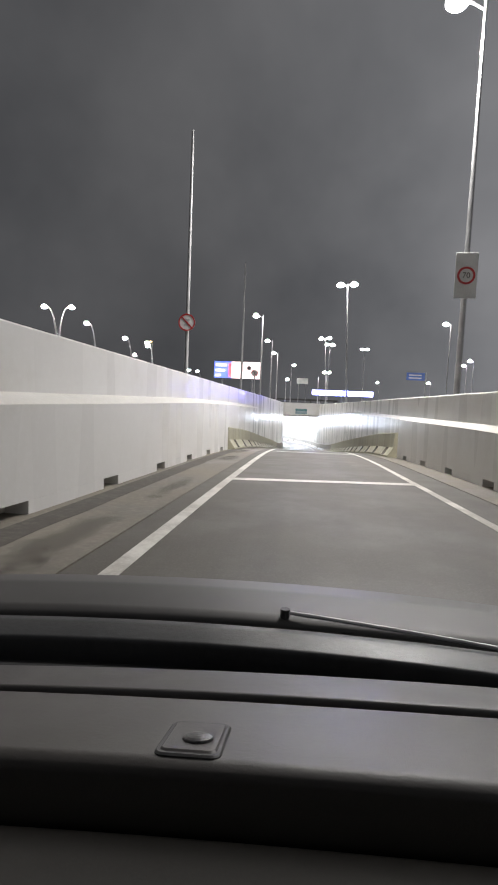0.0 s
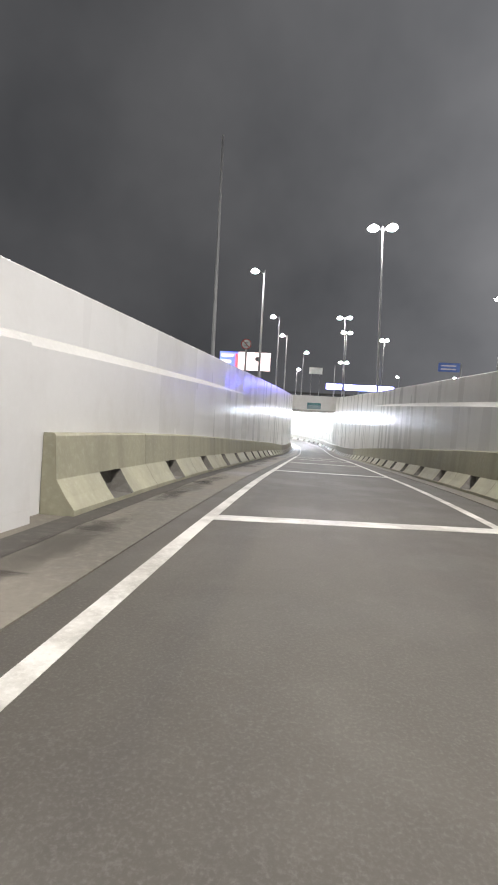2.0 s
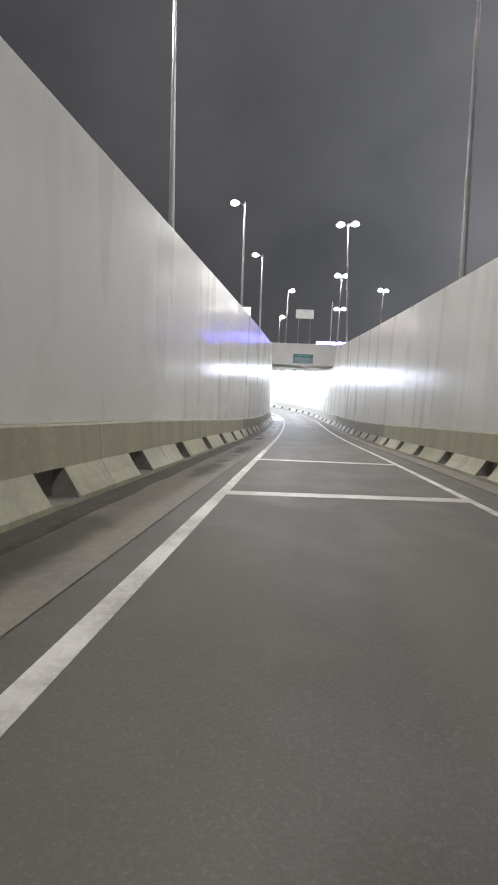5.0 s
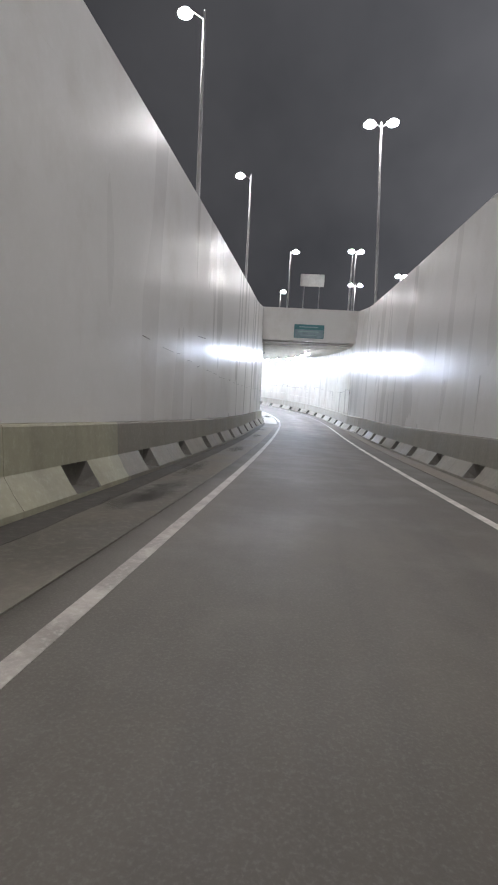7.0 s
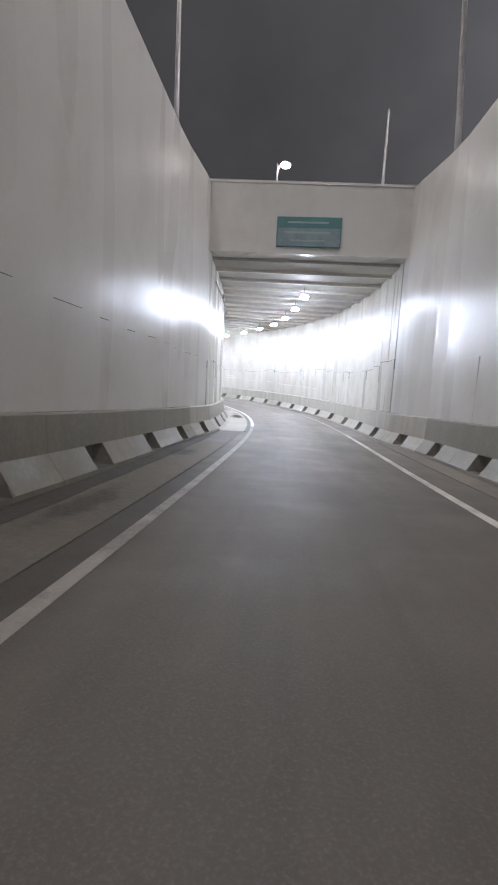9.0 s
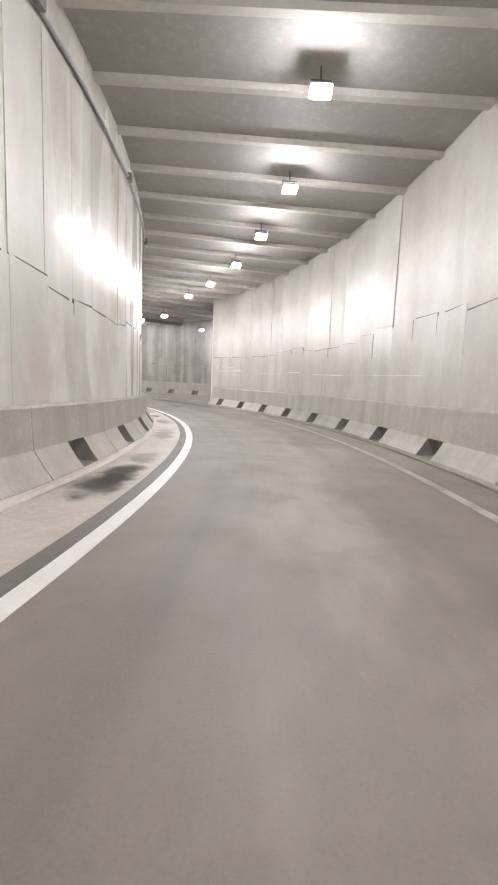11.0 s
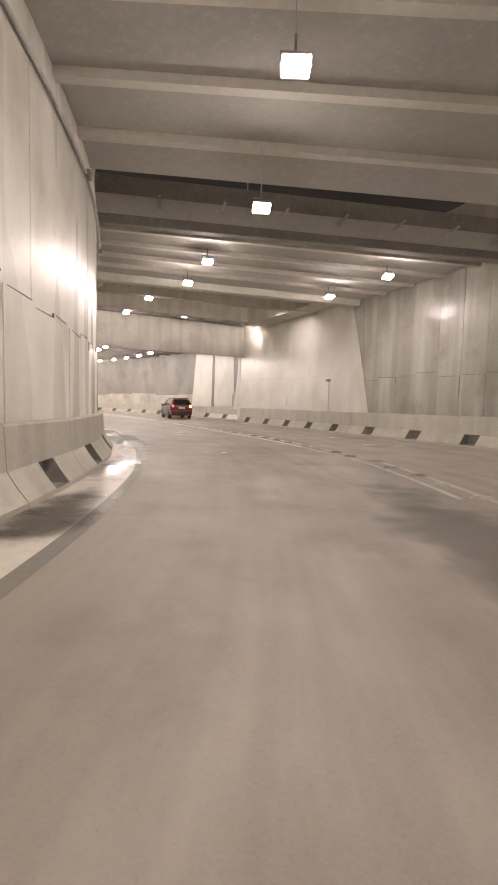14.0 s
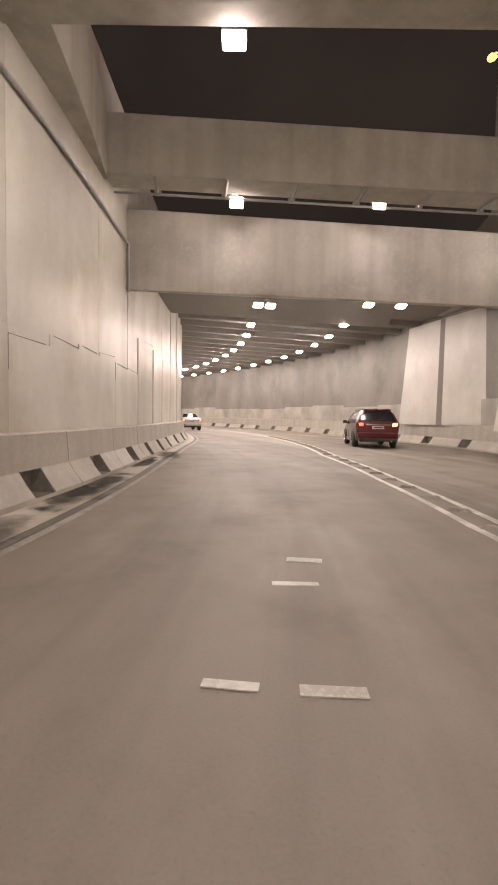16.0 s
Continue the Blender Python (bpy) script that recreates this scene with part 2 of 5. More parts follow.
M_MATTE = rough_surface("matte_tunnel_wall_paint", (.64, .615, .56), (.52, .50, .45), (.70, .675, .62), (.36, .5), .6, 7, .1,
                        streak=((.38, .36, .315), .36), spec=.018, island=.10, soft=.3, amount=.6, ripple=5.0, warm=((.42, .335, .245), .6), freq=(1.0, 1.0, .22), bands=(.22, .34))
M_DULL = rough_surface("dull_tunnel_wall_paint", (.73, .705, .64), (.61, .585, .53), (.77, .745, .69), (.40, .52), .6, 7, .1,
                       streak=((.40, .375, .33), .4), spec=.012, island=.08, soft=.3, amount=.6, ripple=3.0, warm=((.45, .39, .31), .6), freq=(.9, .9, .2), bands=(.28, .42))
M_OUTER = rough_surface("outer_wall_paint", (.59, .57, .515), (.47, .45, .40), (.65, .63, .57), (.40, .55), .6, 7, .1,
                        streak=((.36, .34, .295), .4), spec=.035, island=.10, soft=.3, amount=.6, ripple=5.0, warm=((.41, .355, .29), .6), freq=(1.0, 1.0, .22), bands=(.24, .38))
M_PANELS = rough_surface("grey_panel_paint", (.34, .325, .295), (.24, .23, .205), (.40, .385, .35), (.20, .265), .8, 7, .1,
                         streak=((.52, .50, .45), .8), spec=.22, island=.3, soft=.3, amount=.6, ripple=9.0, warm=((.20, .185, .155), .6), freq=(1.6, 1.6, .12))
M_PALE = rough_surface("pale_wall_paint", (.66, .635, .585), (.54, .515, .465), (.71, .69, .64), (.34, .46), .5, 7, .1,
                       streak=((.47, .45, .40), .5), spec=.4, island=.1, soft=.3, amount=.6, ripple=9.0, warm=((.43, .395, .32), .5), freq=(.9, .9, .16))
# ledge tone set apart from the wall to tune the lamp light on it
M_LEDGE = rough_surface("pale_ledge", (.62, .605, .57), (.52, .505, .47), (.68, .66, .63), (.5, .7), .8, 12, .15, soft=.3)
M_BARRIER = rough_surface("barrier_concrete", (.45, .418, .36), (.34, .313, .265), (.52, .488, .43), (.55, .85), .9, 12, .25,
                          streak=((.24, .22, .185), .45), island=.12, soft=.3)
M_CEIL = rough_surface("ceiling_concrete", (.47, .455, .425), (.37, .355, .33), (.55, .53, .495), (.6, .9), .5, 7, .25, soft=.3)
# darker ceiling concrete for the stretch past the girder
M_DARKCEIL = rough_surface("darker_ceiling", (.30, .285, .26), (.23, .218, .20), (.36, .34, .315), (.6, .9), .5, 7, .25, soft=.3)
M_OLIVE = rough_surface("weathered_olive_concrete", (.42, .40, .29), (.30, .285, .20), (.48, .46, .355), (.55, .85), .9, 12, .25,
                        streak=((.20, .19, .14), .45), soft=.3)
M_ASHEN = rough_surface("ash_grey_concrete", (.275, .252, .208), (.19, .175, .142), (.33, .305, .258), (.55, .85), .9, 12, .25,
                        streak=((.16, .152, .13), .4), soft=.3)
M_GIRDER = rough_surface("girder_concrete", (.63, .60, .545), (.50, .475, .43), (.69, .665, .615), (.55, .85), .5, 9, .35,
                         streak=((.30, .285, .26), .4))
# near-black concrete for board backing, closing walls and the footbridge
M_DARK = rough_surface("dark_concrete", (.075, .072, .068), (.04, .04, .038), (.11, .105, .10), (.7, .95), .6, 10, .4)
M_EARTH = rough_surface("street_ground", (.10, .095, .085), (.06, .058, .05), (.15, .14, .13), (.6, .9), .1, 6, .4)
M_CHANNEL = rough_surface("drain_dirt", (.085, .076, .064), (.05, .045, .038), (.14, .125, .105), (.7, .95), .8, 10, .3, soft=.3)
M_STEEL = rough_surface("galvanised_steel", (.46, .46, .46), (.36, .36, .36), (.54, .54, .54), (.45, .6), 2, 30, .1)
M_STEEL.node_tree.nodes["Principled BSDF"].inputs["Metallic"].default_value = .3
M_HOUSING = rough_surface("lamp_housing", (.22, .22, .22), (.12, .12, .12), (.3, .3, .3), (.4, .6), 3, 30, .1)
M_TUNLIGHT = emitter("tunnel_light", (.81, .92, 1.07), TUNNEL_L)
M_STREETLIGHT = emitter("street_light", (1.0, .98, .95), 420.0)
M_SODIUM = emitter("warm_street_light", (1.0, .66, .24), 7.0)
M_WHITE_SIGN = rough_surface("white_sign", (.72, .72, .70), (.6, .6, .58), (.8, .8, .78), (.4, .6), 1, 20, .05)
M_BLACK = rough_surface("black_sign_ink", (.03, .03, .03), (.02, .02, .02), (.05, .05, .05), (.4, .6), 1, 20, .05)
M_RED = rough_surface("red_sign", (.5, .03, .03), (.4, .02, .02), (.6, .05, .05), (.4, .6), 1, 20, .05)
M_GREEN = rough_surface("green_sign", (.07, .22, .23), (.05, .16, .17), (.10, .28, .29), (.35, .5), 1, 20, .05)
M_BLUE_SIGN = rough_surface("blue_sign", (.08, .17, .55), (.06, .14, .46), (.12, .22, .62), (.35, .5), 1, 20, .05)
M_LED_WHITE = emitter("screen_white", (1.0, .74, .74), 1.6)
M_LED_BLUE = emitter("screen_blue", (.02, .13, 1.0), 1.2)
M_LED_RED = emitter("screen_red", (1.0, .06, .10), .7)
M_LED_FASCIA = emitter("fascia_light", (.16, .17, 1.0), 38.0)
M_RUBBER = rough_surface("rubber", (.03, .03, .03), (.02, .02, .02), (.045, .045, .045), (.7, .9), 2, 30, .2)


# ---------------- mesh helpers ----------------
def mesh_of(name, bm, mat):
    me = bpy.data.meshes.new(name)
    bmesh.ops.recalc_face_normals(bm, faces=bm.faces)
    bm.to_mesh(me)
    bm.free()
    for m in (mat if isinstance(mat, (list, tuple)) else [mat]):
        me.materials.append(m)
    return me


def thing(name, bm, mat, label, category, group="", kind=""):
    return tagged(new(name, mesh_of(name, bm, mat)), label, category, group, kind)


def root(name, label, category, m=None, group="", kind=""):
    e = tagged(new(name), label, category, group, kind)
    e.empty_display_size = 0.1
    e.matrix_basis = m if m is not None else Matrix()
    return e


def part(name, bm, mat, parent, label=""):
    ob = new(name, mesh_of(name, bm, mat))
    ob.parent = parent
    return tagged(ob, label)


def sweep(bm, prof, s0, s1, step=1.5, caps=True, uv=False):
    """Draws a closed outline, prof(s) -> [(offset, world height)], along the axis; with uv it notes offset and distance."""
    n = max(1, int(math.ceil((s1 - s0) / step)))
    rings = []
    place = {}
    for i in range(n + 1):
        s = s0 + (s1 - s0) * i / n
        rings.append([])
        for o, z in prof(s):
            v = bm.verts.new(at(s, o, z))
            place[v] = (o, s)
            rings[-1].append(v)
    k = len(rings[0])
    for a, b in zip(rings, rings[1:]):
        for j in range(k):
            bm.faces.new((a[j], a[(j + 1) % k], b[(j + 1) % k], b[j]))
    if caps:
        bm.faces.new(rings[0][::-1])
        bm.faces.new(rings[-1])
    if uv:
        layer = bm.loops.layers.uv.new("lane")
        for f in bm.faces:
            for lo in f.loops:
                lo[layer].uv = place[lo.vert]
    return bm


def swept(prof, s0, s1, step=1.5, uv=False):
    return sweep(bmesh.new(), prof, s0, s1, step, True, uv)


def box(bm, x0, x1, y0, y1, z0, z1, bevel=0.0):
    r = bmesh.ops.create_cube(bm, size=1.0, matrix=Matrix.Translation(((x0 + x1) / 2, (y0 + y1) / 2, (z0 + z1) / 2)) @ Matrix.Diagonal((x1 - x0, y1 - y0, z1 - z0, 1)))
    if bevel:
        es = list({e for v in r["verts"] for e in v.link_edges})
        bmesh.ops.bevel(bm, geom=es, offset=bevel, segments=2, affect="EDGES", profile=0.5)
    return bm


def rod(bm, a, b, r0, r1=None, n=10):
    a, b = Vector(a), Vector(b)
    d = b - a
    q = d.to_track_quat("Z", "Y").to_matrix().to_4x4()
    bmesh.ops.create_cone(bm, cap_ends=True, segments=n, radius1=r0, radius2=r0 if r1 is None else r1, depth=d.length,
                          matrix=Matrix.Translation((a + b) / 2) @ q)
    return bm


def nb():
    return bmesh.new()


# ---------------- ground and road ----------------
GROUND = 0.72
# the street's level: one sheet with the trench and the void over the girders cut out of it
S_VOID = (135.5, 163.0)
VOID_L = lambda s: wall_l(s) - .05
VOID_R = lambda s: lerp(s, [135, 145, 156.4, 163], [9.8, 8.25, 8.15, 10.7])


def ground_sheet(bm):
    ys = [-900, -14] + list(np.arange(-10, 95, 5)) + [94.6]
    for a, b in zip(ys, ys[1:]):
        for side in (-1, 1):
            q = []
            for y in (a, b):
                edge = (-3.55 if side < 0 else 4.4) if y > -14 else 0
                p = at(max(y, -59), edge, 0) if y > -14 else Vector((0, y, 0))
                q.append((Vector((p.x, y, GROUND - .004 * max(0, y))), Vector((side * 900, y, GROUND - .004 * max(0, y)))))
            vs = [bm.verts.new(p) for p in (q[0][0], q[0][1], q[1][1], q[1][0])]
            bm.faces.new(vs)
    z = GROUND - .004 * 94.6
    level = lambda p: Vector((p[0], p[1], z + 2 * (p[1] - 94.6) / 2905.4))
    hole = [at(q, VOID_L(q), 0) for q in np.linspace(S_VOID[0], S_VOID[1], 15)] + [at(q, VOID_R(q), 0) for q in np.linspace(S_VOID[1], S_VOID[0], 15)]
    for loop in (((-900, 94.6), (900, 94.6), (900, 3000), (-900, 3000)), hole):
        vs = [bm.verts.new(level(q)) for q in loop]
        for a, b in zip(vs, vs[1:] + vs[:1]):
            bm.edges.new((a, b))
    bmesh.ops.triangle_fill(bm, use_beauty=True, edges=[e for e in bm.edges if not e.link_faces and min(v.co.y for v in e.verts) > 94.59], normal=(0, 0, 1))
    bmesh.ops.remove_doubles(bm, verts=bm.verts, dist=.002)
    return bm


thing("ground", ground_sheet(nb()), M_EARTH, "dark paved street level beside the sunken ramp", "ground", kind="structure")

def road_l(s):
    return -1.72 if s < 128 else wall_l(s) + .3


def main_edge(s):
    return lerp(s, [127.4, 129.4, 136], [4.3, 2.98, 3.1])


def road_piece(s0, s1, mat, label):
    edge = lambda s: 3.15 if s < 120 else main_edge(s)
    thing("road", swept(lambda s: [(road_l(s), rz(s)), (edge(s), rz(s)), (edge(s), rz(s) - .25), (road_l(s), rz(s) - .25)], s0, s1, .5, True), mat, label, "road", kind="structure")


road_piece(-50, 240, M_DUSTY, "worn grey asphalt ramp that turns dusty in the tunnel")
thing("road", swept(lambda s: [(main_edge(s), rz(s)), (wall_f(s) + .4, rz(s)), (wall_f(s) + .4, rz(s) - .25), (main_edge(s), rz(s) - .25)], 118, 240, .5, True),
      M_MAIN, "dusty worn pavement of the main tunnel carriageway", "road", kind="structure")
band_in = lambda s: -1.72 if s <= 95 else lerp(s, [127, 133, 139.5], [-1.60, -1.85, -2.30])
for a, z, mt in ((-50, 95, M_GUTTER), (95.001, 139.5, M_BAND)):
    thing("gutter", swept(lambda s: [(wall_l(s) - .02, rz(s) + .012), (band_in(s), rz(s) + .012), (band_in(s), rz(s) - .25), (wall_l(s) - .02, rz(s) - .25)], a, z, 1.0),
          mt, "dirty light concrete gutter strip along the wall", "gutter", kind="structure")
thing("gutter", swept(lambda s: [(3.15, rz(s) + .012), (wall_r(s) + .02, rz(s) + .012), (wall_r(s) + .02, rz(s) - .25), (3.15, rz(s) - .25)], -50, 120, 1.0),
      M_GUTTER, "dirty light concrete gutter strip along the wall", "gutter", kind="structure")
thing("road_joint", swept(lambda s: [(band_in(s), rz(s) + .0145), (band_in(s) + .155, rz(s) + .003), (band_in(s) + .155, rz(s) - .1), (band_in(s), rz(s) - .1)], 95.001, 139.5, .6),
      M_JOINT, "dark asphalt joint between edge line and gutter", "road", kind="structure")
edge_in = lambda s: wall_l(s) + lerp(s, [139, 147, 151, 160], [.98, 1.1, .95, .75])
for name, a, b, h, s0, mt, label in (("gutter", None, 0.0, .008, 139.5, M_BAND, "dirty light concrete gutter strip along the wall"),
                                     ("road_joint", 0.0, .13, .006, 139.5, M_JOINT, "dark dirt-filled joint beside the gutter"),
                                     ("road_line", .15, .25, .003, 141.0, M_FADED, "worn edge line beside the gutter")):
    thing(name, swept(lambda s: [(wall_l(s) - .02 if a is None else edge_in(s) + a, rz(s) + h), (edge_in(s) + b, rz(s) + h),
                                 (edge_in(s) + b, rz(s) - .02), (wall_l(s) - .02 if a is None else edge_in(s) + a, rz(s) - .02)], s0, 200, .8),
          mt, label, "gutter" if name == "gutter" else "road marking", kind="structure")
thing("kerb_lip", swept(lambda s: [(wall_l(s) + .40, rz(s) + .07), (wall_l(s) + .50, rz(s) + .06), (wall_l(s) + .53, rz(s) + .03), (wall_l(s) + .53, rz(s) - .1), (wall_l(s) + .40, rz(s) - .1)], 95, 128, .8),
      M_BAND, "low worn concrete lip along the barrier's foot", "kerb", kind="structure")
thing("drain_channel", swept(lambda s: [(-2.86, rz(s) + .016), (-2.50 + .05 * noise.noise((s * .9, 0, 0)), rz(s) + .016), (-2.50 + .05 * noise.noise((s * .9, 0, 0)), rz(s) - .1), (-2.86, rz(s) - .1)], -45, 97, .4),
      M_CHANNEL, "dark dirt-filled drain channel at the wall's foot", "gutter", kind="structure")


def line(o, s0, s1, w=.14, mat=M_PAINT, label="white painted edge line on the asphalt"):
    return thing("road_line", swept(lambda s: [((o(s) if callable(o) else o) - w / 2, rz(s) + .003), ((o(s) if callable(o) else o) + w / 2, rz(s) + .003),
                                               ((o(s) if callable(o) else o) + w / 2, rz(s) - .01), ((o(s) if callable(o) else o) - w / 2, rz(s) - .01)], s0, s1, 1.0),
                 mat, label, "road marking", kind="structure")


line(-1.36, -30, 56, .15)
line(-1.36, 56, 98, .13, M_FADED, "worn white edge line on the asphalt")
line(-1.36, 98, 124.95, .16, M_FRESH)
line(2.43, -30, 96, .14)
line(2.43, 96, 118, .14, M_FADED, "worn white edge line on the asphalt")


def cross_bar(s):
    n, w = 12, .17
    bm = nb()
    up = []
    for i in range(n + 1):
        o = -1.28 + 3.64 * i / n
        ss = s + .75 * i / n
        up.append((on(ss - w, o, .0045), on(ss + w, o, .0045)))
    for (a, b), (c, d) in zip(up, up[1:]):
        bm.faces.new([bm.verts.new(p) for p in (a, c, d, b)])
    bmesh.ops.remove_doubles(bm, verts=bm.verts, dist=.001)
    r = bmesh.ops.extrude_face_region(bm, geom=bm.faces[:])
    bmesh.ops.translate(bm, verts=[v for v in r["geom"] if isinstance(v, bmesh.types.BMVert)], vec=(0, 0, -.012))
    return thing("rumble_bar", bm, M_PAINT, "white painted cross bar on the ramp asphalt", "road marking", kind="structure")


for s in (10.0, 21.7, 31.6, 40.2, 46.9, 52.6):
    cross_bar(s)

# ---------------- ramp walls ----------------
def ledge_l(s):
    return lerp(s, [0, 15, 22, 36, 40], [1.04, 1.08, 1.0, .72, .66])


def ledge_r(s):
    return lerp(s, [0, 12, 30, 40, 52], [.70, .76, .66, .55, .42])


SLOTS = [-6.0, -3.2, -.4, 2.45, 5.24, 7.95, 10.76, 13.48, 16.2, 18.9]


def dusty(bm, k, j):
    """Gives the j-th of the k strips of a swept outline the second material, here the ledge's light-tuned tone."""
    bm.faces.index_update()
    for f in list(bm.faces)[:-2]:
        if f.index % k == j:
            f.material_index = 1
    return bm


def slotted_wall(side, name, label):
    """The first stretch of a ramp wall: drain slots at its foot, a ledge, and a set-back parapet."""
    g = 1 if side > 0 else -1
    face, up, back = (3.85, 4.1, 4.45) if g > 0 else (3.0, 3.3, 3.65)
    led, top = (ledge_r, top_r) if g > 0 else (ledge_l, top_l)
    w = thing(name, dusty(swept(lambda s: [(g * face, rz(s) + .17), (g * face, led(s)), (g * up, led(s) + .13), (g * up, top(s)), (g * (up + .05), top(s) + .03),
                                     (g * back, top(s) + .03), (g * back, rz(s) - .3), (g * (face + .3), rz(s) - .3), (g * (face + .3), rz(s) + .17)], -45, S_BAR, 1.2), 9, 1),
              [M_WALL, M_LEDGE], label, "wall", kind="structure")
    cuts = [-45] + [c for s in SLOTS for c in (s - .3, s + .3)] + [S_BAR]
    for a, b in zip(cuts[::2], cuts[1::2]):
        part("wall_foot", swept(lambda s: [(g * (face - .003), rz(s) - .2), (g * (face - .003), rz(s) + .169), (g * (face + .28), rz(s) + .169), (g * (face + .28), rz(s) - .2)], a, b, 1.5),
             M_WALL, w)
    return w


slotted_wall(-1, "wall_west", "off-white painted concrete retaining wall with drain slots")
slotted_wall(1, "wall_east", "off-white painted concrete retaining wall with drain slots")


def ramp_wall(side, name):
    g = 1 if side > 0 else -1
    led, top, end = (ledge_r, top_r, 52) if g > 0 else (ledge_l, top_l, 38)
    wall = wall_r if g > 0 else lambda s: -wall_l(s)

    def prof(s):
        up = wall(s)
        low = up - lerp(s, [end - 8, end], [.1, .0])
        z = led(s) if s < end else lerp(s, [end, end + 60], [led(end), led(end) - .6])
        return [(g * low, rz(s) - .3), (g * low, z), (g * up, z + .13 * (up - low) / .1 + .002), (g * up, top(s)), (g * (up + .05), top(s) + .03), (g * (up + .35), top(s) + .03), (g * (up + .35), rz(s) - .3)]
    return thing(name, dusty(swept(prof, S_BAR, S_PORTAL + .3, 1.0), 7, 1), [M_WALL, M_LEDGE], "tall off-white painted concrete retaining wall of the ramp", "wall", kind="structure")


WEST, EAST = ramp_wall(-1, "wall_west"), ramp_wall(1, "wall_east")


def low_panels(wall, off, g, s0, s1, pitch, seed):
    """Cast panels on the lower wall, a few millimetres proud, with stepped tops."""
    rnd = random.Random(seed)
    n = round((s1 - s0) / pitch)
    h = 2.62
    for i in range(n):
        a, b = s0 + (s1 - s0) * i / n, s0 + (s1 - s0) * (i + 1) / n
        h = min(2.85, max(2.45, h + rnd.uniform(-.12, .12)))
        t, d = rnd.uniform(-.1, .1), rnd.uniform(.006, .016)
        part("panel", swept(lambda s: [(off(s) - g * d, rz(s) + .8), (off(s) - g * d, rz(s) + h + t * (s - a) / (b - a)), (off(s) + g * .02, rz(s) + h + .01 + t * (s - a) / (b - a)), (off(s) + g * .02, rz(s) + .8)],
                            a + .008, b - .008, 1.0), M_WALL, wall)


low_panels(EAST, wall_r, 1, 70.0, 94.0, 2.9, 32)


def crack(wall, off, g, s0, s1, h0, h1, thick=.018, mat=None):
    """A short open joint or scrape along a wall, a few millimetres proud."""
    f = lambda s: (s - s0) / (s1 - s0)
    part("joint" if mat is None else "scrape", swept(lambda s: [(off(s) - g * .006, rz(s) + h0 + (h1 - h0) * f(s) - thick / 2), (off(s) - g * .006, rz(s) + h0 + (h1 - h0) * f(s) + thick * (.5 - .35 * f(s))),
                                  (off(s) + g * .03, rz(s) + h0 + (h1 - h0) * f(s) + thick * (.5 - .35 * f(s))), (off(s) + g * .03, rz(s) + h0 + (h1 - h0) * f(s) - thick / 2)], s0, s1, .5),
         M_CRACK if mat is None else mat, wall)


rnd = random.Random(71)
s, h = 66.9, 2.6
while s < 93:
    n = rnd.uniform(.25, .95)
    h = min(2.68, max(2.5, h + rnd.uniform(-.07, .07)))
    crack(WEST, wall_l, -1, s, s + n, h, h + rnd.uniform(.0, .08), rnd.uniform(.008, .02))
    s += n + rnd.uniform(.15, 1.1)
crack(WEST, wall_l, -1, 72.0, 73.1, 3.4, 3.51, .022)

# ---------------- tunnel portal ----------------
Z_LINTEL = rz(S_PORTAL) + 6.26
bm = swept(lambda s: [(-3.35, Z_LINTEL), (4.15, Z_LINTEL), (4.15, 1.22), (-3.35, 1.22)], S_PORTAL, S_PORTAL + .9, 1)
portal = thing("portal_lintel", bm, M_WALL, "off-white painted concrete lintel and parapet over the tunnel mouth", "lintel", kind="structure")
part("coping", swept(lambda s: [(-3.35, 1.22), (4.15, 1.22), (4.15, 1.30), (-3.35, 1.30)], S_PORTAL - .06, S_PORTAL + .96, 1), M_WALL, portal)

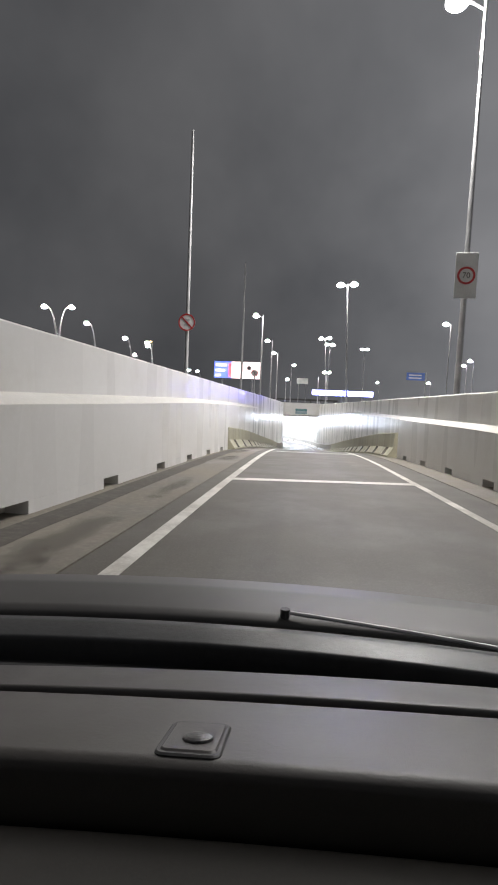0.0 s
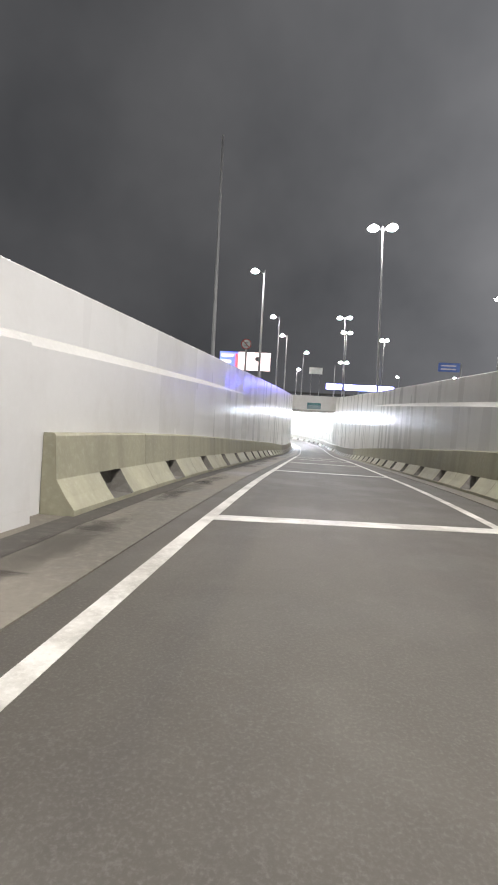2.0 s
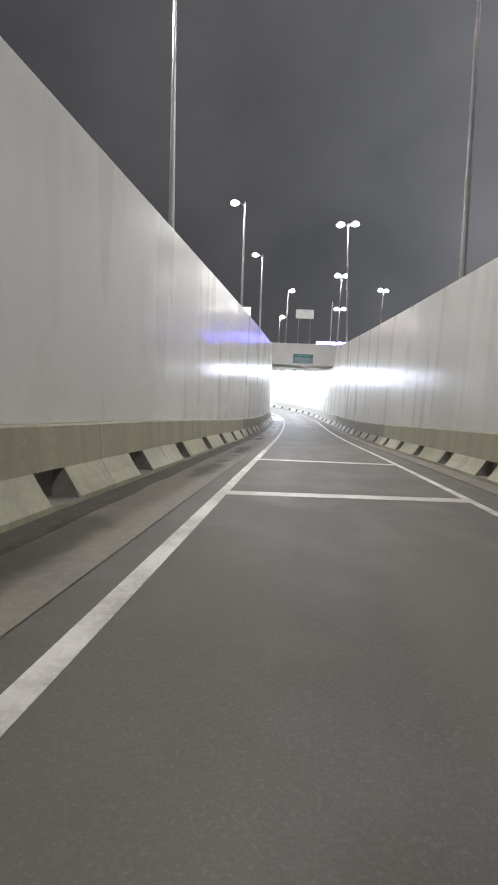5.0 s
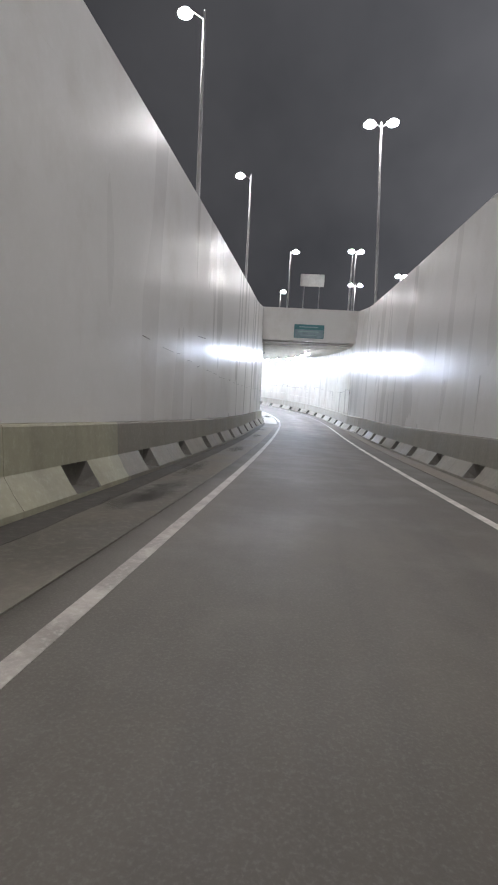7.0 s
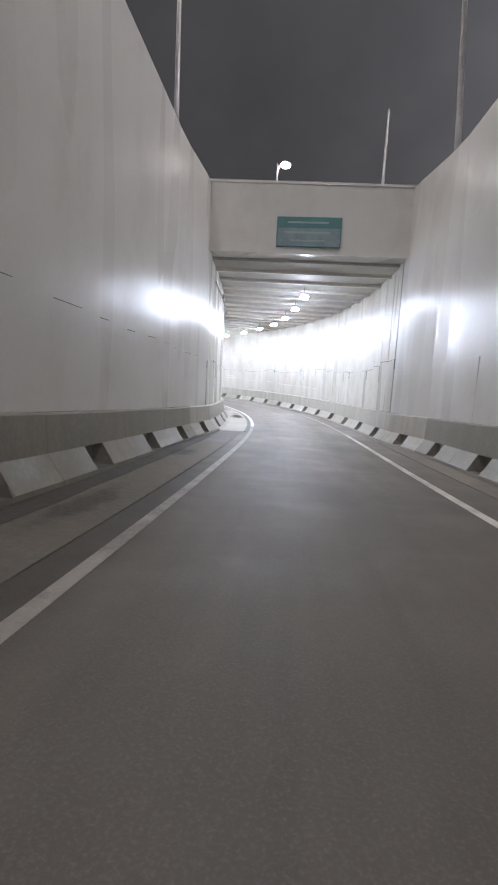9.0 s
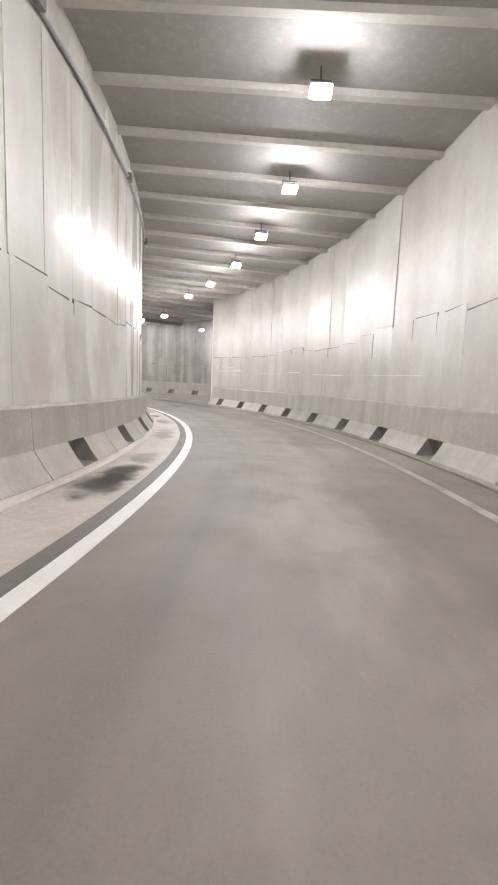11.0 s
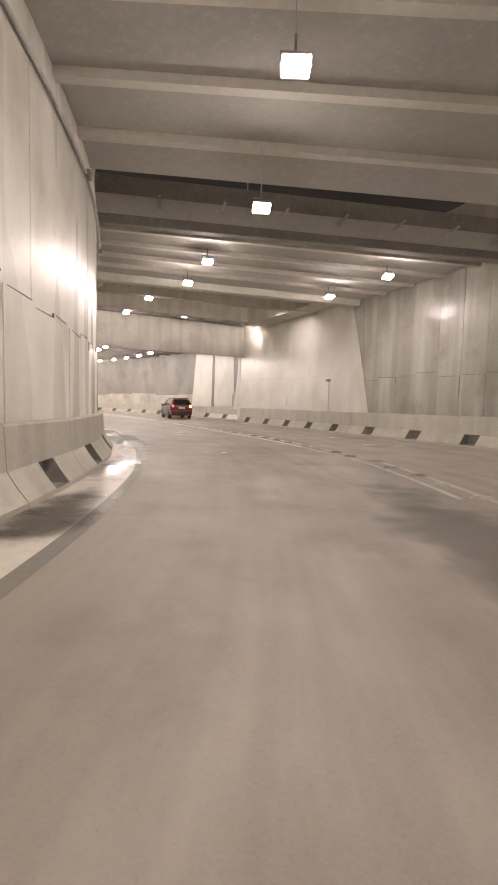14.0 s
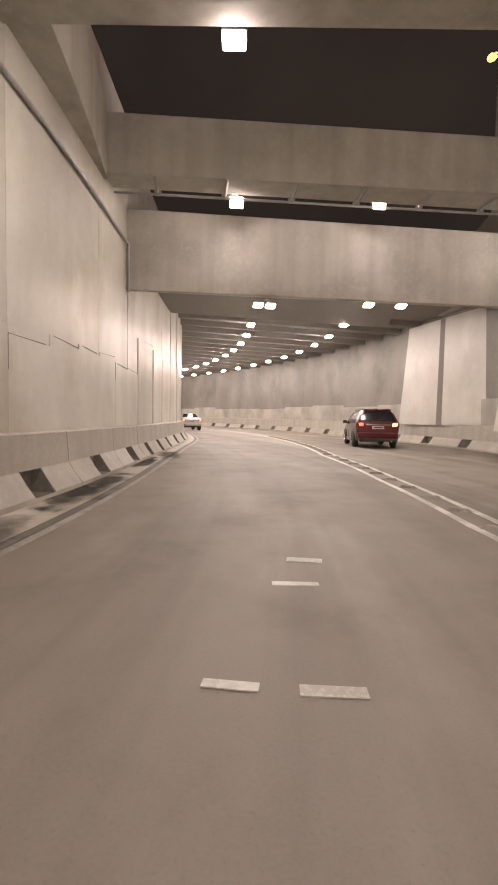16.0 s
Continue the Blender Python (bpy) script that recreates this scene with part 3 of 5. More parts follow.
# ---------------- tunnel walls ----------------
def panel_wall(name, label, off, out, s0, s1, pitch, top_h, seed, split=(3.1, 3.8), lower=None, upper=None, gap=.012, skew=.0, cracked=0.0):
    """A cast wall: a backing, and before it two rows of boards, the lower ones a little proud, each a touch out of line.
    cracked: how many of the lower boards have an open joint along their top."""
    rnd = random.Random(seed)
    w = thing(name, swept(lambda s: [(off(s) + out * .03, rz(s) - .3), (off(s) + out * .03, rz(s) + top_h), (off(s) + out * .6, rz(s) + top_h), (off(s) + out * .6, rz(s) - .3)], s0, s1, 1.0),
              M_DARK, label, "wall", kind="structure")
    n = max(1, round((s1 - s0) / pitch))
    h = rnd.uniform(*split)
    for i in range(n):
        a, b = s0 + (s1 - s0) * i / n, s0 + (s1 - s0) * (i + 1) / n
        h = min(split[1], max(split[0], h + rnd.uniform(-.22, .22)))
        lo, up = rnd.uniform(-.022, -.006), rnd.uniform(.002, .014)
        tilt = rnd.uniform(-.07, .07)
        y_lo, y_up = rnd.gauss(0, .6 * skew), rnd.gauss(0, skew)
        line_h = lambda s: rz(s) + h + tilt * (s - a) / (b - a)
        f_lo = lambda s: off(s) + out * min(.024, lo + y_lo * (s - (a + b) / 2))
        f_up = lambda s: off(s) + out * min(.024, up + y_up * (s - (a + b) / 2))
        part("panel", swept(lambda s: [(f_lo(s), rz(s)), (f_lo(s), line_h(s) - .005), (off(s) + out * .028, line_h(s) - .005), (off(s) + out * .028, rz(s))],
                            a + gap, b - gap, 1.4), lower or M_TUNNEL, w)
        part("panel", swept(lambda s: [(f_up(s), line_h(s) + .005), (f_up(s), rz(s) + top_h - .01), (off(s) + out * .028, rz(s) + top_h - .01), (off(s) + out * .028, line_h(s) + .005)],
                            a + gap / 2, b - gap / 2, 1.4), upper or M_TUNNEL, w)
        if rnd.random() < cracked:
            k0, k1, th = a + rnd.uniform(0, .25) * (b - a), b - rnd.uniform(0, .3) * (b - a), rnd.uniform(.012, .034)
            part("joint", swept(lambda s: [(f_lo(s) - out * .004, line_h(s) - .01), (f_lo(s) - out * .004, line_h(s) - .01 + th * (.45 + .55 * (s - k0) / (k1 - k0))),
                                           (off(s) + out * .028, line_h(s) - .01 + th), (off(s) + out * .028, line_h(s) - .01)], k0, k1, .5), M_CRACK, w)
        if rnd.random() < cracked * .55:
            d = rnd.choice((.2, .3, .45, .6)) * rnd.uniform(.8, 1.2)
            part("joint", swept(lambda s: [(f_lo(a + gap) - out * .005, line_h(s) - d), (f_lo(a + gap) - out * .005, line_h(s)), (off(s) + out * .028, line_h(s)), (off(s) + out * .028, line_h(s) - d)],
                                a - rnd.uniform(.004, .014), a + .006, .5), M_CRACK, w)
    return w


H_CEIL = 6.3
panel_wall("wall_inner", "stained off-white tunnel wall with cast board joints", wall_l, -1, S_PORTAL + .35, 138.2, 1.0, H_CEIL, 3, (2.48, 2.72), gap=.0006, skew=.008, cracked=.8)
panel_wall("wall_inner", "glossy off-white tunnel wall with cast board joints", wall_l, -1, 138.2, 149.0, 1.2, H_CEIL, 4, (2.42, 2.66), lower=M_MATTE, upper=M_MATTE, gap=.0006, skew=.006, cracked=.8)
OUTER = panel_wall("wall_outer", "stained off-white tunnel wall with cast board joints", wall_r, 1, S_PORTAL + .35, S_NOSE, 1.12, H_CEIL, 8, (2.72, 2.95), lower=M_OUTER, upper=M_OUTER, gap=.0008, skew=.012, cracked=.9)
for s0, s1, h0, h1, th in ((123.3, 126.0, 2.02, 2.0, .03), (124.2, 125.6, 2.2, 2.24, .03), (113.2, 115.7, 1.76, 1.82, .026), (108.3, 112.9, 1.68, 1.78, .012), (117.0, 118.1, 1.9, 1.92, .03), (119.0, 121.6, 1.86, 1.9, .012)):
    crack(OUTER, lambda s: wall_r(s) - .03, 1, s0, s1, h0, h1, th, M_SCRAPE)
panel_wall("wall_far", "grey stained wall of the main tunnel with panel joints", wall_f, 1, 112.28, 144.68, .95, H_CEIL, 5, (2.46, 2.64), lower=M_PANELS, upper=M_PANELS, gap=.010, skew=.016, cracked=.6)
panel_wall("wall_far", "narrow grey strip of the main tunnel wall", wall_f, 1, 144.69, 145.49, 1.62, H_CEIL, 15, (2.6, 2.7), lower=M_PANELS, upper=M_PANELS, gap=.009)
panel_wall("wall_far", "pale smooth wall of the main tunnel", wall_f, 1, 145.5, 156.4, 5.4, 8.8, 6, (2.6, 2.9), lower=M_PALE, upper=M_PALE)
panel_wall("wall_inner", "stained off-white tunnel wall beside the girders", wall_l, -1, 149.0, 157.2, 1.36, 8.8, 7, (2.3, 2.55), lower=M_DULL, upper=M_DULL, gap=.0006, skew=.005, cracked=.75)
panel_wall("wall_far", "sooty stained main tunnel wall past the girder, dark enough to stand in for its shadow", wall_f, 1, 156.6, 236, 4.0, H_CEIL, 9, (2.0, 2.5), lower=M_GRIMED, upper=M_SOOT_SHADE, gap=.002)
panel_wall("wall_inner", "stained off-white tunnel wall past the girder", wall_l, -1, 157.2, 236, 2.2, H_CEIL, 10, lower=M_DULL, upper=M_DULL, gap=.008, skew=.015)
# the blunt end of the wall between ramp and main tunnel
thing("wall_nose", swept(lambda s: [(wall_r(s) - .01, rz(s) - .2), (wall_r(s) - .01, rz(s) + H_CEIL), (wall_r(s) + .62, rz(s) + H_CEIL), (wall_r(s) + .62, rz(s) - .2)], S_NOSE - .02, S_NOSE + .12, 1),
      M_TUNNEL, "blunt painted end of the dividing wall", "wall", kind="structure")
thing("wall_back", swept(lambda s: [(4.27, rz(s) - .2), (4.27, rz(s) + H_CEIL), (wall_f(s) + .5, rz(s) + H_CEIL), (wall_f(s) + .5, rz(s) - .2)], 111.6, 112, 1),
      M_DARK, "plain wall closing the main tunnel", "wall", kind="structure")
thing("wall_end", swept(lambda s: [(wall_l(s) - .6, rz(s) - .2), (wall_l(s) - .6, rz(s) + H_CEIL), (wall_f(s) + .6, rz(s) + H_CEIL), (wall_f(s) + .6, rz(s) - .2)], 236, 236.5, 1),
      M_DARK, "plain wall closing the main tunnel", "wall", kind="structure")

# ---------------- ceilings ----------------
def width(s):
    return (wall_l(s) - .5, (wall_r(s) + .5) if s < 118 else wall_f(s) + .5)


def slab(bm, s0, s1, h, thick=.5):
    sweep(bm, lambda s: [(width(s)[0], rz(s) + h), (width(s)[1], rz(s) + h), (width(s)[1], rz(s) + h + thick), (width(s)[0], rz(s) + h + thick)], s0, s1, 1.0)


def rib(bm, s, h0, h1, w):
    sweep(bm, lambda t: [(width(s)[0], rz(s) + h1), (width(s)[0], rz(s) + h0 + .05), (width(s)[0] + .01, rz(s) + h0), (width(s)[1] - .01, rz(s) + h0), (width(s)[1], rz(s) + h0 + .05), (width(s)[1], rz(s) + h1)], s - w / 2, s + w / 2, 1)


def ceiling(name, s0, s1, label, first, pitch=1.72, last=None, flat=None, mats=None, edge=None, h=6.2, drop=.28, wide=.32):
    """A slab with cross ribs; flat: a stretch that is filled level with the ribs."""
    bm = nb()
    slab(bm, s0, s1, h)
    plain = len(bm.faces)
    s = first
    while s < (last or s1 - .2):
        rib(bm, s, h - drop, h + .05, wide)
        s += pitch
    if flat:
        a, b, low = flat
        far = edge or (lambda s: width(s)[1])
        sweep(bm, lambda s: [(width(s)[0], rz(s) + low), (far(s), rz(s) + low), (far(s), rz(s) + h + .01), (width(s)[0], rz(s) + h + .01)], a, b, .8)
    bm.faces.ensure_lookup_table()
    for f in bm.faces[plain:]:
        f.material_index = 1
    return thing(name, bm, mats or [M_CEIL, M_RIB_LIT], label, "ceiling", kind="structure")


ceiling("ceiling", S_PORTAL + .9, 117.9, "grey concrete tunnel ceiling with narrow cross ribs", 96.26, drop=.11, wide=.17)
ceiling("ceiling", 117.9, 135.8, "grey concrete tunnel ceiling with cross ribs", 118.68, drop=.15, wide=.2)
ceiling("ceiling", 138.4, 145.4, "grey concrete tunnel ceiling with cross ribs", 139.45, 1.36, last=144.8, flat=(144.98, 145.4, 5.92), drop=.12, wide=.16)
ceiling("ceiling", 156.1, 236.0, "grey concrete tunnel ceiling with cross ribs", 164.9, 1.8, flat=(156.1, 163.9, 5.56), mats=[M_DARKCEIL, M_DARKCEIL],
        edge=lambda s: lerp(s, [156.1, 160, 161.3, 162.7, 163.9], [6.45, 6.75, 7.1, 7.76, 8.5]))


# ---------------- girders, and the void to the night sky between them ----------------
def girder(s0, s1, h0, h1, label, lip=True, mat=M_GIRDER):
    a, b = wall_l(s0) - .3, wall_f(min(s0, 156)) + .3
    bm = swept(lambda s: [(a, rz(s0) + h0), (b, rz(s0) + h0), (b, rz(s0) + h1), (a, rz(s0) + h1)], s0, s1, 1)
    bmesh.ops.bevel(bm, geom=[e for e in bm.edges if e.calc_length() > 3], offset=.025, segments=1, affect="EDGES")
    g = thing("girder", bm, mat, label, "girder")
    if lip:
        part("lip", swept(lambda s: [(a, rz(s0) + h0 - .05), (b, rz(s0) + h0 - .05), (b, rz(s0) + h0 + .03), (a, rz(s0) + h0 + .03)], s0 - .05, s0 + .12, 1), M_GIRDER, g, "narrow drip lip")
    return g


girder(155.7, 156.1, 4.53, 6.55, "deep grey concrete girder across the tunnel")
girder(153.5, 154.35, 6.48, 7.73, "upper grey concrete girder across the ceiling void")
girder(148.4, 149.0, 6.25, 7.72, "grey concrete girder between two ceiling voids")
girder(138.42, 138.75, 5.95, 7.2, "slim concrete girder beside the ceiling void, its unlit face painted dark", False, M_UNLIT)


def brackets(s, h, n, o0, o1, run):
    """Short steel arms that stand out of a girder's face towards the ramp."""
    for i in range(n):
        o = o0 + (o1 - o0) * i / (n - 1)
        bm = rod(nb(), on(s + .04, o, h), on(s - run, o, h + .02), .04, .04, 6)
        box_at = on(s - .005, o, h)
        rod(bm, box_at, on(s - .03, o, h), .09, .09, 8)
        thing("bracket", bm, M_STEEL, "short steel arm on the face of a girder", "bracket", "ceiling brackets")


brackets(138.42, 6.5, 7, -1.6, 8.6, .65)
brackets(154.33, 6.43, 7, -2.3, 7.2, .8)
thing("pipe", rod(nb(), on(154.42, -3.4, 6.42), on(154.42, 8.2, 6.42), .03), M_STEEL, "thin steel pipe along the back of the upper girder", "pipe")


def street_z(s, o):
    return GROUND - .004 * 94.6 + 2 * (at(s, o, 0).y - 94.6) / 2905.4


# side and end walls of the void, from the tunnel's ceiling up to the street
for edge, g in ((VOID_L, -1), (VOID_R, 1)):
    thing("void_wall", swept(lambda s: [(edge(s), rz(s) + 6.13), (edge(s) + g * .5, rz(s) + 6.13), (edge(s) + g * .5, street_z(s, edge(s)) - .01), (edge(s), street_z(s, edge(s)) - .01)], S_VOID[0] - .3, S_VOID[1] + .3, 1.0),
          M_GIRDER, "grey concrete side wall of the ceiling void with drip stains", "wall", kind="structure")
for s0, s1 in ((S_VOID[0] - .3, S_VOID[0]), (S_VOID[1], S_VOID[1] + .3)):
    thing("void_wall", swept(lambda s: [(VOID_L(s), rz(s) + 6.71), (VOID_R(s), rz(s) + 6.71), (VOID_R(s), street_z(s, 0) - .01), (VOID_L(s), street_z(s, 0) - .01)], s0, s1, 1),
          M_GIRDER, "grey concrete end wall of the ceiling void", "wall", kind="structure")
# concrete cheeks that narrow the voids beside the walls
for s0, s1 in ((145.4, 148.39), (149.01, 153.49)):
    for side, o0, o1 in ((-1, lambda s: wall_l(s) - .02, lambda s: lerp(s, [145.4, 153.5], [-2.75, -3.3])), (1, lambda s: 6.9, lambda s: VOID_R(s) - .02)):
        thing("void_cheek", swept(lambda s: [(o0(s), rz(s) + 6.3), (o1(s), rz(s) + 6.3), (o1(s), rz(s) + 7.72), (o0(s), rz(s) + 7.72)], s0, s1, 1),
              M_GIRDER, "concrete cheek beside the ceiling void with drip stains", "ceiling", kind="structure")

# slanting end of the pale wall that carries the girder
bm = nb()
vs = [[bm.verts.new(on(s, o, h)) for s, h in ((156.1, .9), (156.85, .9), (156.2, 4.55), (156.1, 4.55))] for o in (8.08, 8.5)]
for j in range(4):
    bm.faces.new((vs[0][j], vs[0][(j + 1) % 4], vs[1][(j + 1) % 4], vs[1][j]))
bm.faces.new(vs[0])
bm.faces.new(vs[1])
thing("pier", bm, M_PALE, "pale slanting pier under the girder's end", "pier")
# slightly leaning buttresses against the far wall
def buttress(s, w=1.6):
    bm = nb()
    vs = []
    for h, k in ((.98, 1.0), (5.9, .81)):
        o = wall_f(s) - .02
        vs.append([bm.verts.new(p) for p in (on(s - w * k, o, h), on(s - w * k, o - .14, h), on(s + w * k, o - .14, h), on(s + w * k, o, h))])
    for j in range(4):
        bm.faces.new((vs[0][j], vs[0][(j + 1) % 4], vs[1][(j + 1) % 4], vs[1][j]))
    bm.faces.new(vs[0])
    bm.faces.new(vs[1])
    return thing("buttress", bm, M_PALE, "pale tapering buttress on the tunnel wall", "buttress")


b = buttress(162.7, 3.1)
bm = nb()
for h, k in ((1.0, 1.0), (5.88, .811)):
    o = wall_f(162.7) - .162
    q0, q1 = on(162.7 - 3.1 * k, o, h), on(162.7 + 3.1 * k, o, h)
    inward = (q1 - q0).cross(Vector((0, 0, 1))).normalized()
    for u in (.50, .555):
        for d in (-.012, .03):
            bm.verts.new(q0.lerp(q1, u) + inward * d)
bmesh.ops.convex_hull(bm, input=bm.verts)
# proud dark strip that paints in the groove's shade
part("groove", bm, M_SOOT_SHADE, b, "dark strip painting the shade of the groove between the pale faces")
# slanting start of the pale wall
bm = nb()
vs = [[bm.verts.new(on(s, wall_f(s) - d, h)) for s, h in ((144.15, .9), (145.5, .9), (145.5, 6.1), (145.4, 6.1))] for d in (.035, -.01)]
for j in range(4):
    bm.faces.new((vs[0][j], vs[0][(j + 1) % 4], vs[1][(j + 1) % 4], vs[1][j]))
bm.faces.new(vs[0])
bm.faces.new(vs[1])
thing("wall_far", bm, M_PALE, "slanting painted edge where the pale wall begins", "wall", kind="structure")

# ---------------- concrete barriers ----------------
def barrier_meshes(top, mat):
    """A three metre unit along +y with its foot towards +x, and the drain notch in the middle of its foot as a mesh of its own."""
    full = [(0, 0), (.42, 0), (.42, .08), (.31, .22), (.19, .41), (.185, .42), (.15, top - .03), (.13, top), (0, top)]
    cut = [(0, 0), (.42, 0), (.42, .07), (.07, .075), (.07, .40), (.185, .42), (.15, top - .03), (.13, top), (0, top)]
    out = []
    for notch in (False, True):
        bm = nb()
        rings = []
        for y, p in ((-1.496, full), (-.36, full), (-.30, cut), (.30, cut), (.36, full), (1.496, full)):
            rings.append([bm.verts.new((x, y, z)) for x, z in p])
        k = len(full)
        for a, b in zip(rings, rings[1:]):
            for j in range(k):
                inside = 1 < j < 5 and abs(a[0].co.y + b[0].co.y) < 1.0 and min(a[3].co.x, b[3].co.x) < .1
                if inside == notch:
                    bm.faces.new((a[j], a[(j + 1) % k], b[(j + 1) % k], b[j]))
        if not notch:
            bm.faces.new(rings[0])
            bm.faces.new(rings[-1])
        bmesh.ops.delete(bm, geom=[v for v in bm.verts if not v.link_faces], context="VERTS")
        out.append(mesh_of("drain_notch" if notch else "body", bm, M_NOTCH_SHADE if notch else mat))
    return out


BAR_L, BAR_R = barrier_meshes(.95, M_BARRIER), barrier_meshes(1.04, M_BARRIER)
RAMP_L, RAMP_R = barrier_meshes(.95, M_OLIVE), barrier_meshes(1.04, M_OLIVE)
ASH_L, ASH_R = barrier_meshes(.95, M_ASHEN), barrier_meshes(1.04, M_ASHEN)


def barrier_row(notches, off, side, meshes, label, group):
    """Units centred on the notches; side +1: the foot points to growing offsets."""
    for i, s in enumerate(notches):
        a = (notches[i - 1] + s) / 2 if i else s - (notches[1] - s) / 2
        b = (notches[i + 1] + s) / 2 if i < len(notches) - 1 else s + (s - notches[i - 1]) / 2
        pa, pb = on(a, off(a)), on(b, off(b))
        d = pb - pa
        q = d.to_track_quat("Y", "Z").to_matrix().to_4x4()
        ob = root("concrete_barrier", label, "barrier", Matrix.Translation((pa + pb) / 2) @ q @ Matrix.Diagonal((side, d.length / 3, 1, 1)), group)
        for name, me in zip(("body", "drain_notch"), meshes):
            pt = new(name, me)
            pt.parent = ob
            tagged(pt, "" if name == "body" else "drain notch with its inner shade painted dark")


def stations(n, ks, vs):
    """n places, the k-th read between the given ones."""
    return [lerp(k, ks, vs) for k in range(n)]


n_l = stations(47, [0, 3, 5, 7, 9, 14, 20, 28, 32, 33, 34, 36, 37, 39, 41, 42, 44, 46], [22.4, 31.4, 36.9, 42.2, 48.0, 63.6, 81.1, 105.0, 116.1, 118.9, 121.4, 125.7, 128.5, 133.9, 140.4, 143.8, 149.2, 155.1])
n_l2 = [157.3, 159.3, 161.2] + [163.4 + 2.8 * i for i in range(25)]
n_r = stations(37, [0, 5, 9, 10, 18, 29, 36], [22.4, 36.6, 47.7, 50.7, 74.8, 107.1, 125.1])
n_f = stations(11, [0, 2, 6, 10], [131.6, 136.8, 146.2, 154.7])
n_f2 = [158.4 + 2.6 * i for i in range(24)]
WORN = "grimy yellowish concrete barrier with a drain notch at its foot"
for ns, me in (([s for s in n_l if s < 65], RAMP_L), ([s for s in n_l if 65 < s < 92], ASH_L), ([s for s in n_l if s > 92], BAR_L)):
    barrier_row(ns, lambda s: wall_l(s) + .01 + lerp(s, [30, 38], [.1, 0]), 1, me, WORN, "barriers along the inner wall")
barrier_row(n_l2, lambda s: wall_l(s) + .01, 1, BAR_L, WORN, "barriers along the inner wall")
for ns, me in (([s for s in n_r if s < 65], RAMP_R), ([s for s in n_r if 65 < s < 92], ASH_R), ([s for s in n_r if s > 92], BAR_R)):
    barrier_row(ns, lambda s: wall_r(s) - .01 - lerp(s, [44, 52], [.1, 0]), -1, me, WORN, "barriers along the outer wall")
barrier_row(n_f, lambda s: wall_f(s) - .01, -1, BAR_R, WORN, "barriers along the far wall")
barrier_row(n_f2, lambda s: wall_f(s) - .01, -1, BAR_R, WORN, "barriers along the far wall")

# ---------------- tunnel lamps ----------------
def tunnel_lamp():
    """A flat rectangular floodlight with a cooling back and a yoke; its face looks down."""
    r = root("tunnel_lamp", "bright white flat floodlight hung below the tunnel ceiling", "lamp", group="tunnel lamps")
    hs = box(nb(), -.165, .165, -.128, .128, .012, .05, .012)
    box(hs, -.12, .12, -.09, .09, .045, .10, .02)
    hs = part("housing", hs, M_HOUSING, r)
    glass = box(nb(), -.15, .15, -.113, .113, -.032, .0125)
    bmesh.ops.bevel(glass, geom=[e for e in glass.edges if all(v.co.z < 0 for v in e.verts)], offset=.012, segments=2, affect="EDGES")
    part("diffuser", glass, M_TUNLIGHT, r, "glowing white shallow lamp glass")
    yoke = nb()
    for sg in (-1, 1):
        box(yoke, sg * .171 - .005, sg * .171 + .005, -.014, .014, .02, .20)
    box(yoke, -.176, .176, -.014, .014, .2, .212)
    part("yoke", yoke, M_HOUSING, r)
    part("stem", rod(nb(), (0, 0, .21), (0, -.04, .42), .016), M_HOUSING, r)
    return r


lamp0 = tunnel_lamp()
L_ROW = [(98.7, .6), (102.2, .6), (105.8, .66), (109.4, .74), (112.95, .72), (116.6, .75), (120.2, .7), (123.5, .7), (126.72, .52), (130.1, .42),
         (133.9, .4), (140.2, -.02), (143.2, -.18)]
L_ROW += [(165.2 + 2.75 * i, lerp(165.2 + 2.75 * i, [165, 170, 176, 185, 230], [2.05, 3.3, 4.7, 6.4, 13.5])) for i in range(15)]
R_ROW = [(135.14, 8.34), (140.0, 6.06), (143.2, 5.6)]
R_ROW += [(163.9 + 2.75 * i, lerp(163.9 + 2.75 * i, [163.9, 169, 175, 180, 187, 192, 230], [6.18, 7.5, 8.7, 9.4, 10.2, 10.5, 15.5])) for i in range(14)]
TIP = Matrix.Rotation(radians(-20), 4, "X")
def lamp_h(s):
    return lerp(s, [98, 116, 124, 126.5, 134, 135.1, 139, 144, 163, 164], [5.72, 5.72, 5.59, 4.92, 4.92, 5.33, 5.66, 5.7, 5.7, 5.52])


lamp0.matrix_basis = stand(*L_ROW[0], lamp_h(L_ROW[0][0])) @ TIP
for s, o in L_ROW[1:] + R_ROW:
    lamp = copy_thing(lamp0, stand(s, o, lamp_h(s)) @ TIP)
    if lamp_h(s) < 5.4:
        part("rod", rod(nb(), (0, -.04, .40), (0, -.24, 6.15 - lamp_h(s)), .008), M_STEEL, lamp, "thin hanging rod")
for s, o, h in ((149.2, -.61, 6.24), (149.2, 6.05, 6.45)):
    copy_thing(lamp0, stand(s, o, h) @ TIP)
    thing("lamp_arm", rod(nb(), on(s + .09, o, h + .41), on(148.98, o, h + .41), .025), M_HOUSING, "short steel arm that carries a tunnel lamp", "bracket", "lamp arms")
for s, o in ((160.0, 1.05), (160.0, 1.5), (159.0, 4.78), (158.9, 5.95)):
    copy_thing(lamp0, stand(s, o, 5.22) @ TIP)
for o, h in ((-.42, 6.48), (3.2, 6.66), (7.1, 6.82)):
    copy_thing(lamp0, stand(154.75, o, h) @ Matrix.Rotation(radians(-72), 4, "X"))
    thing("lamp_arm", rod(nb(), on(155.15, o, h + .13), on(154.33, o, h + .13), .025), M_HOUSING, "short steel arm that carries a tunnel lamp", "bracket", "lamp arms")

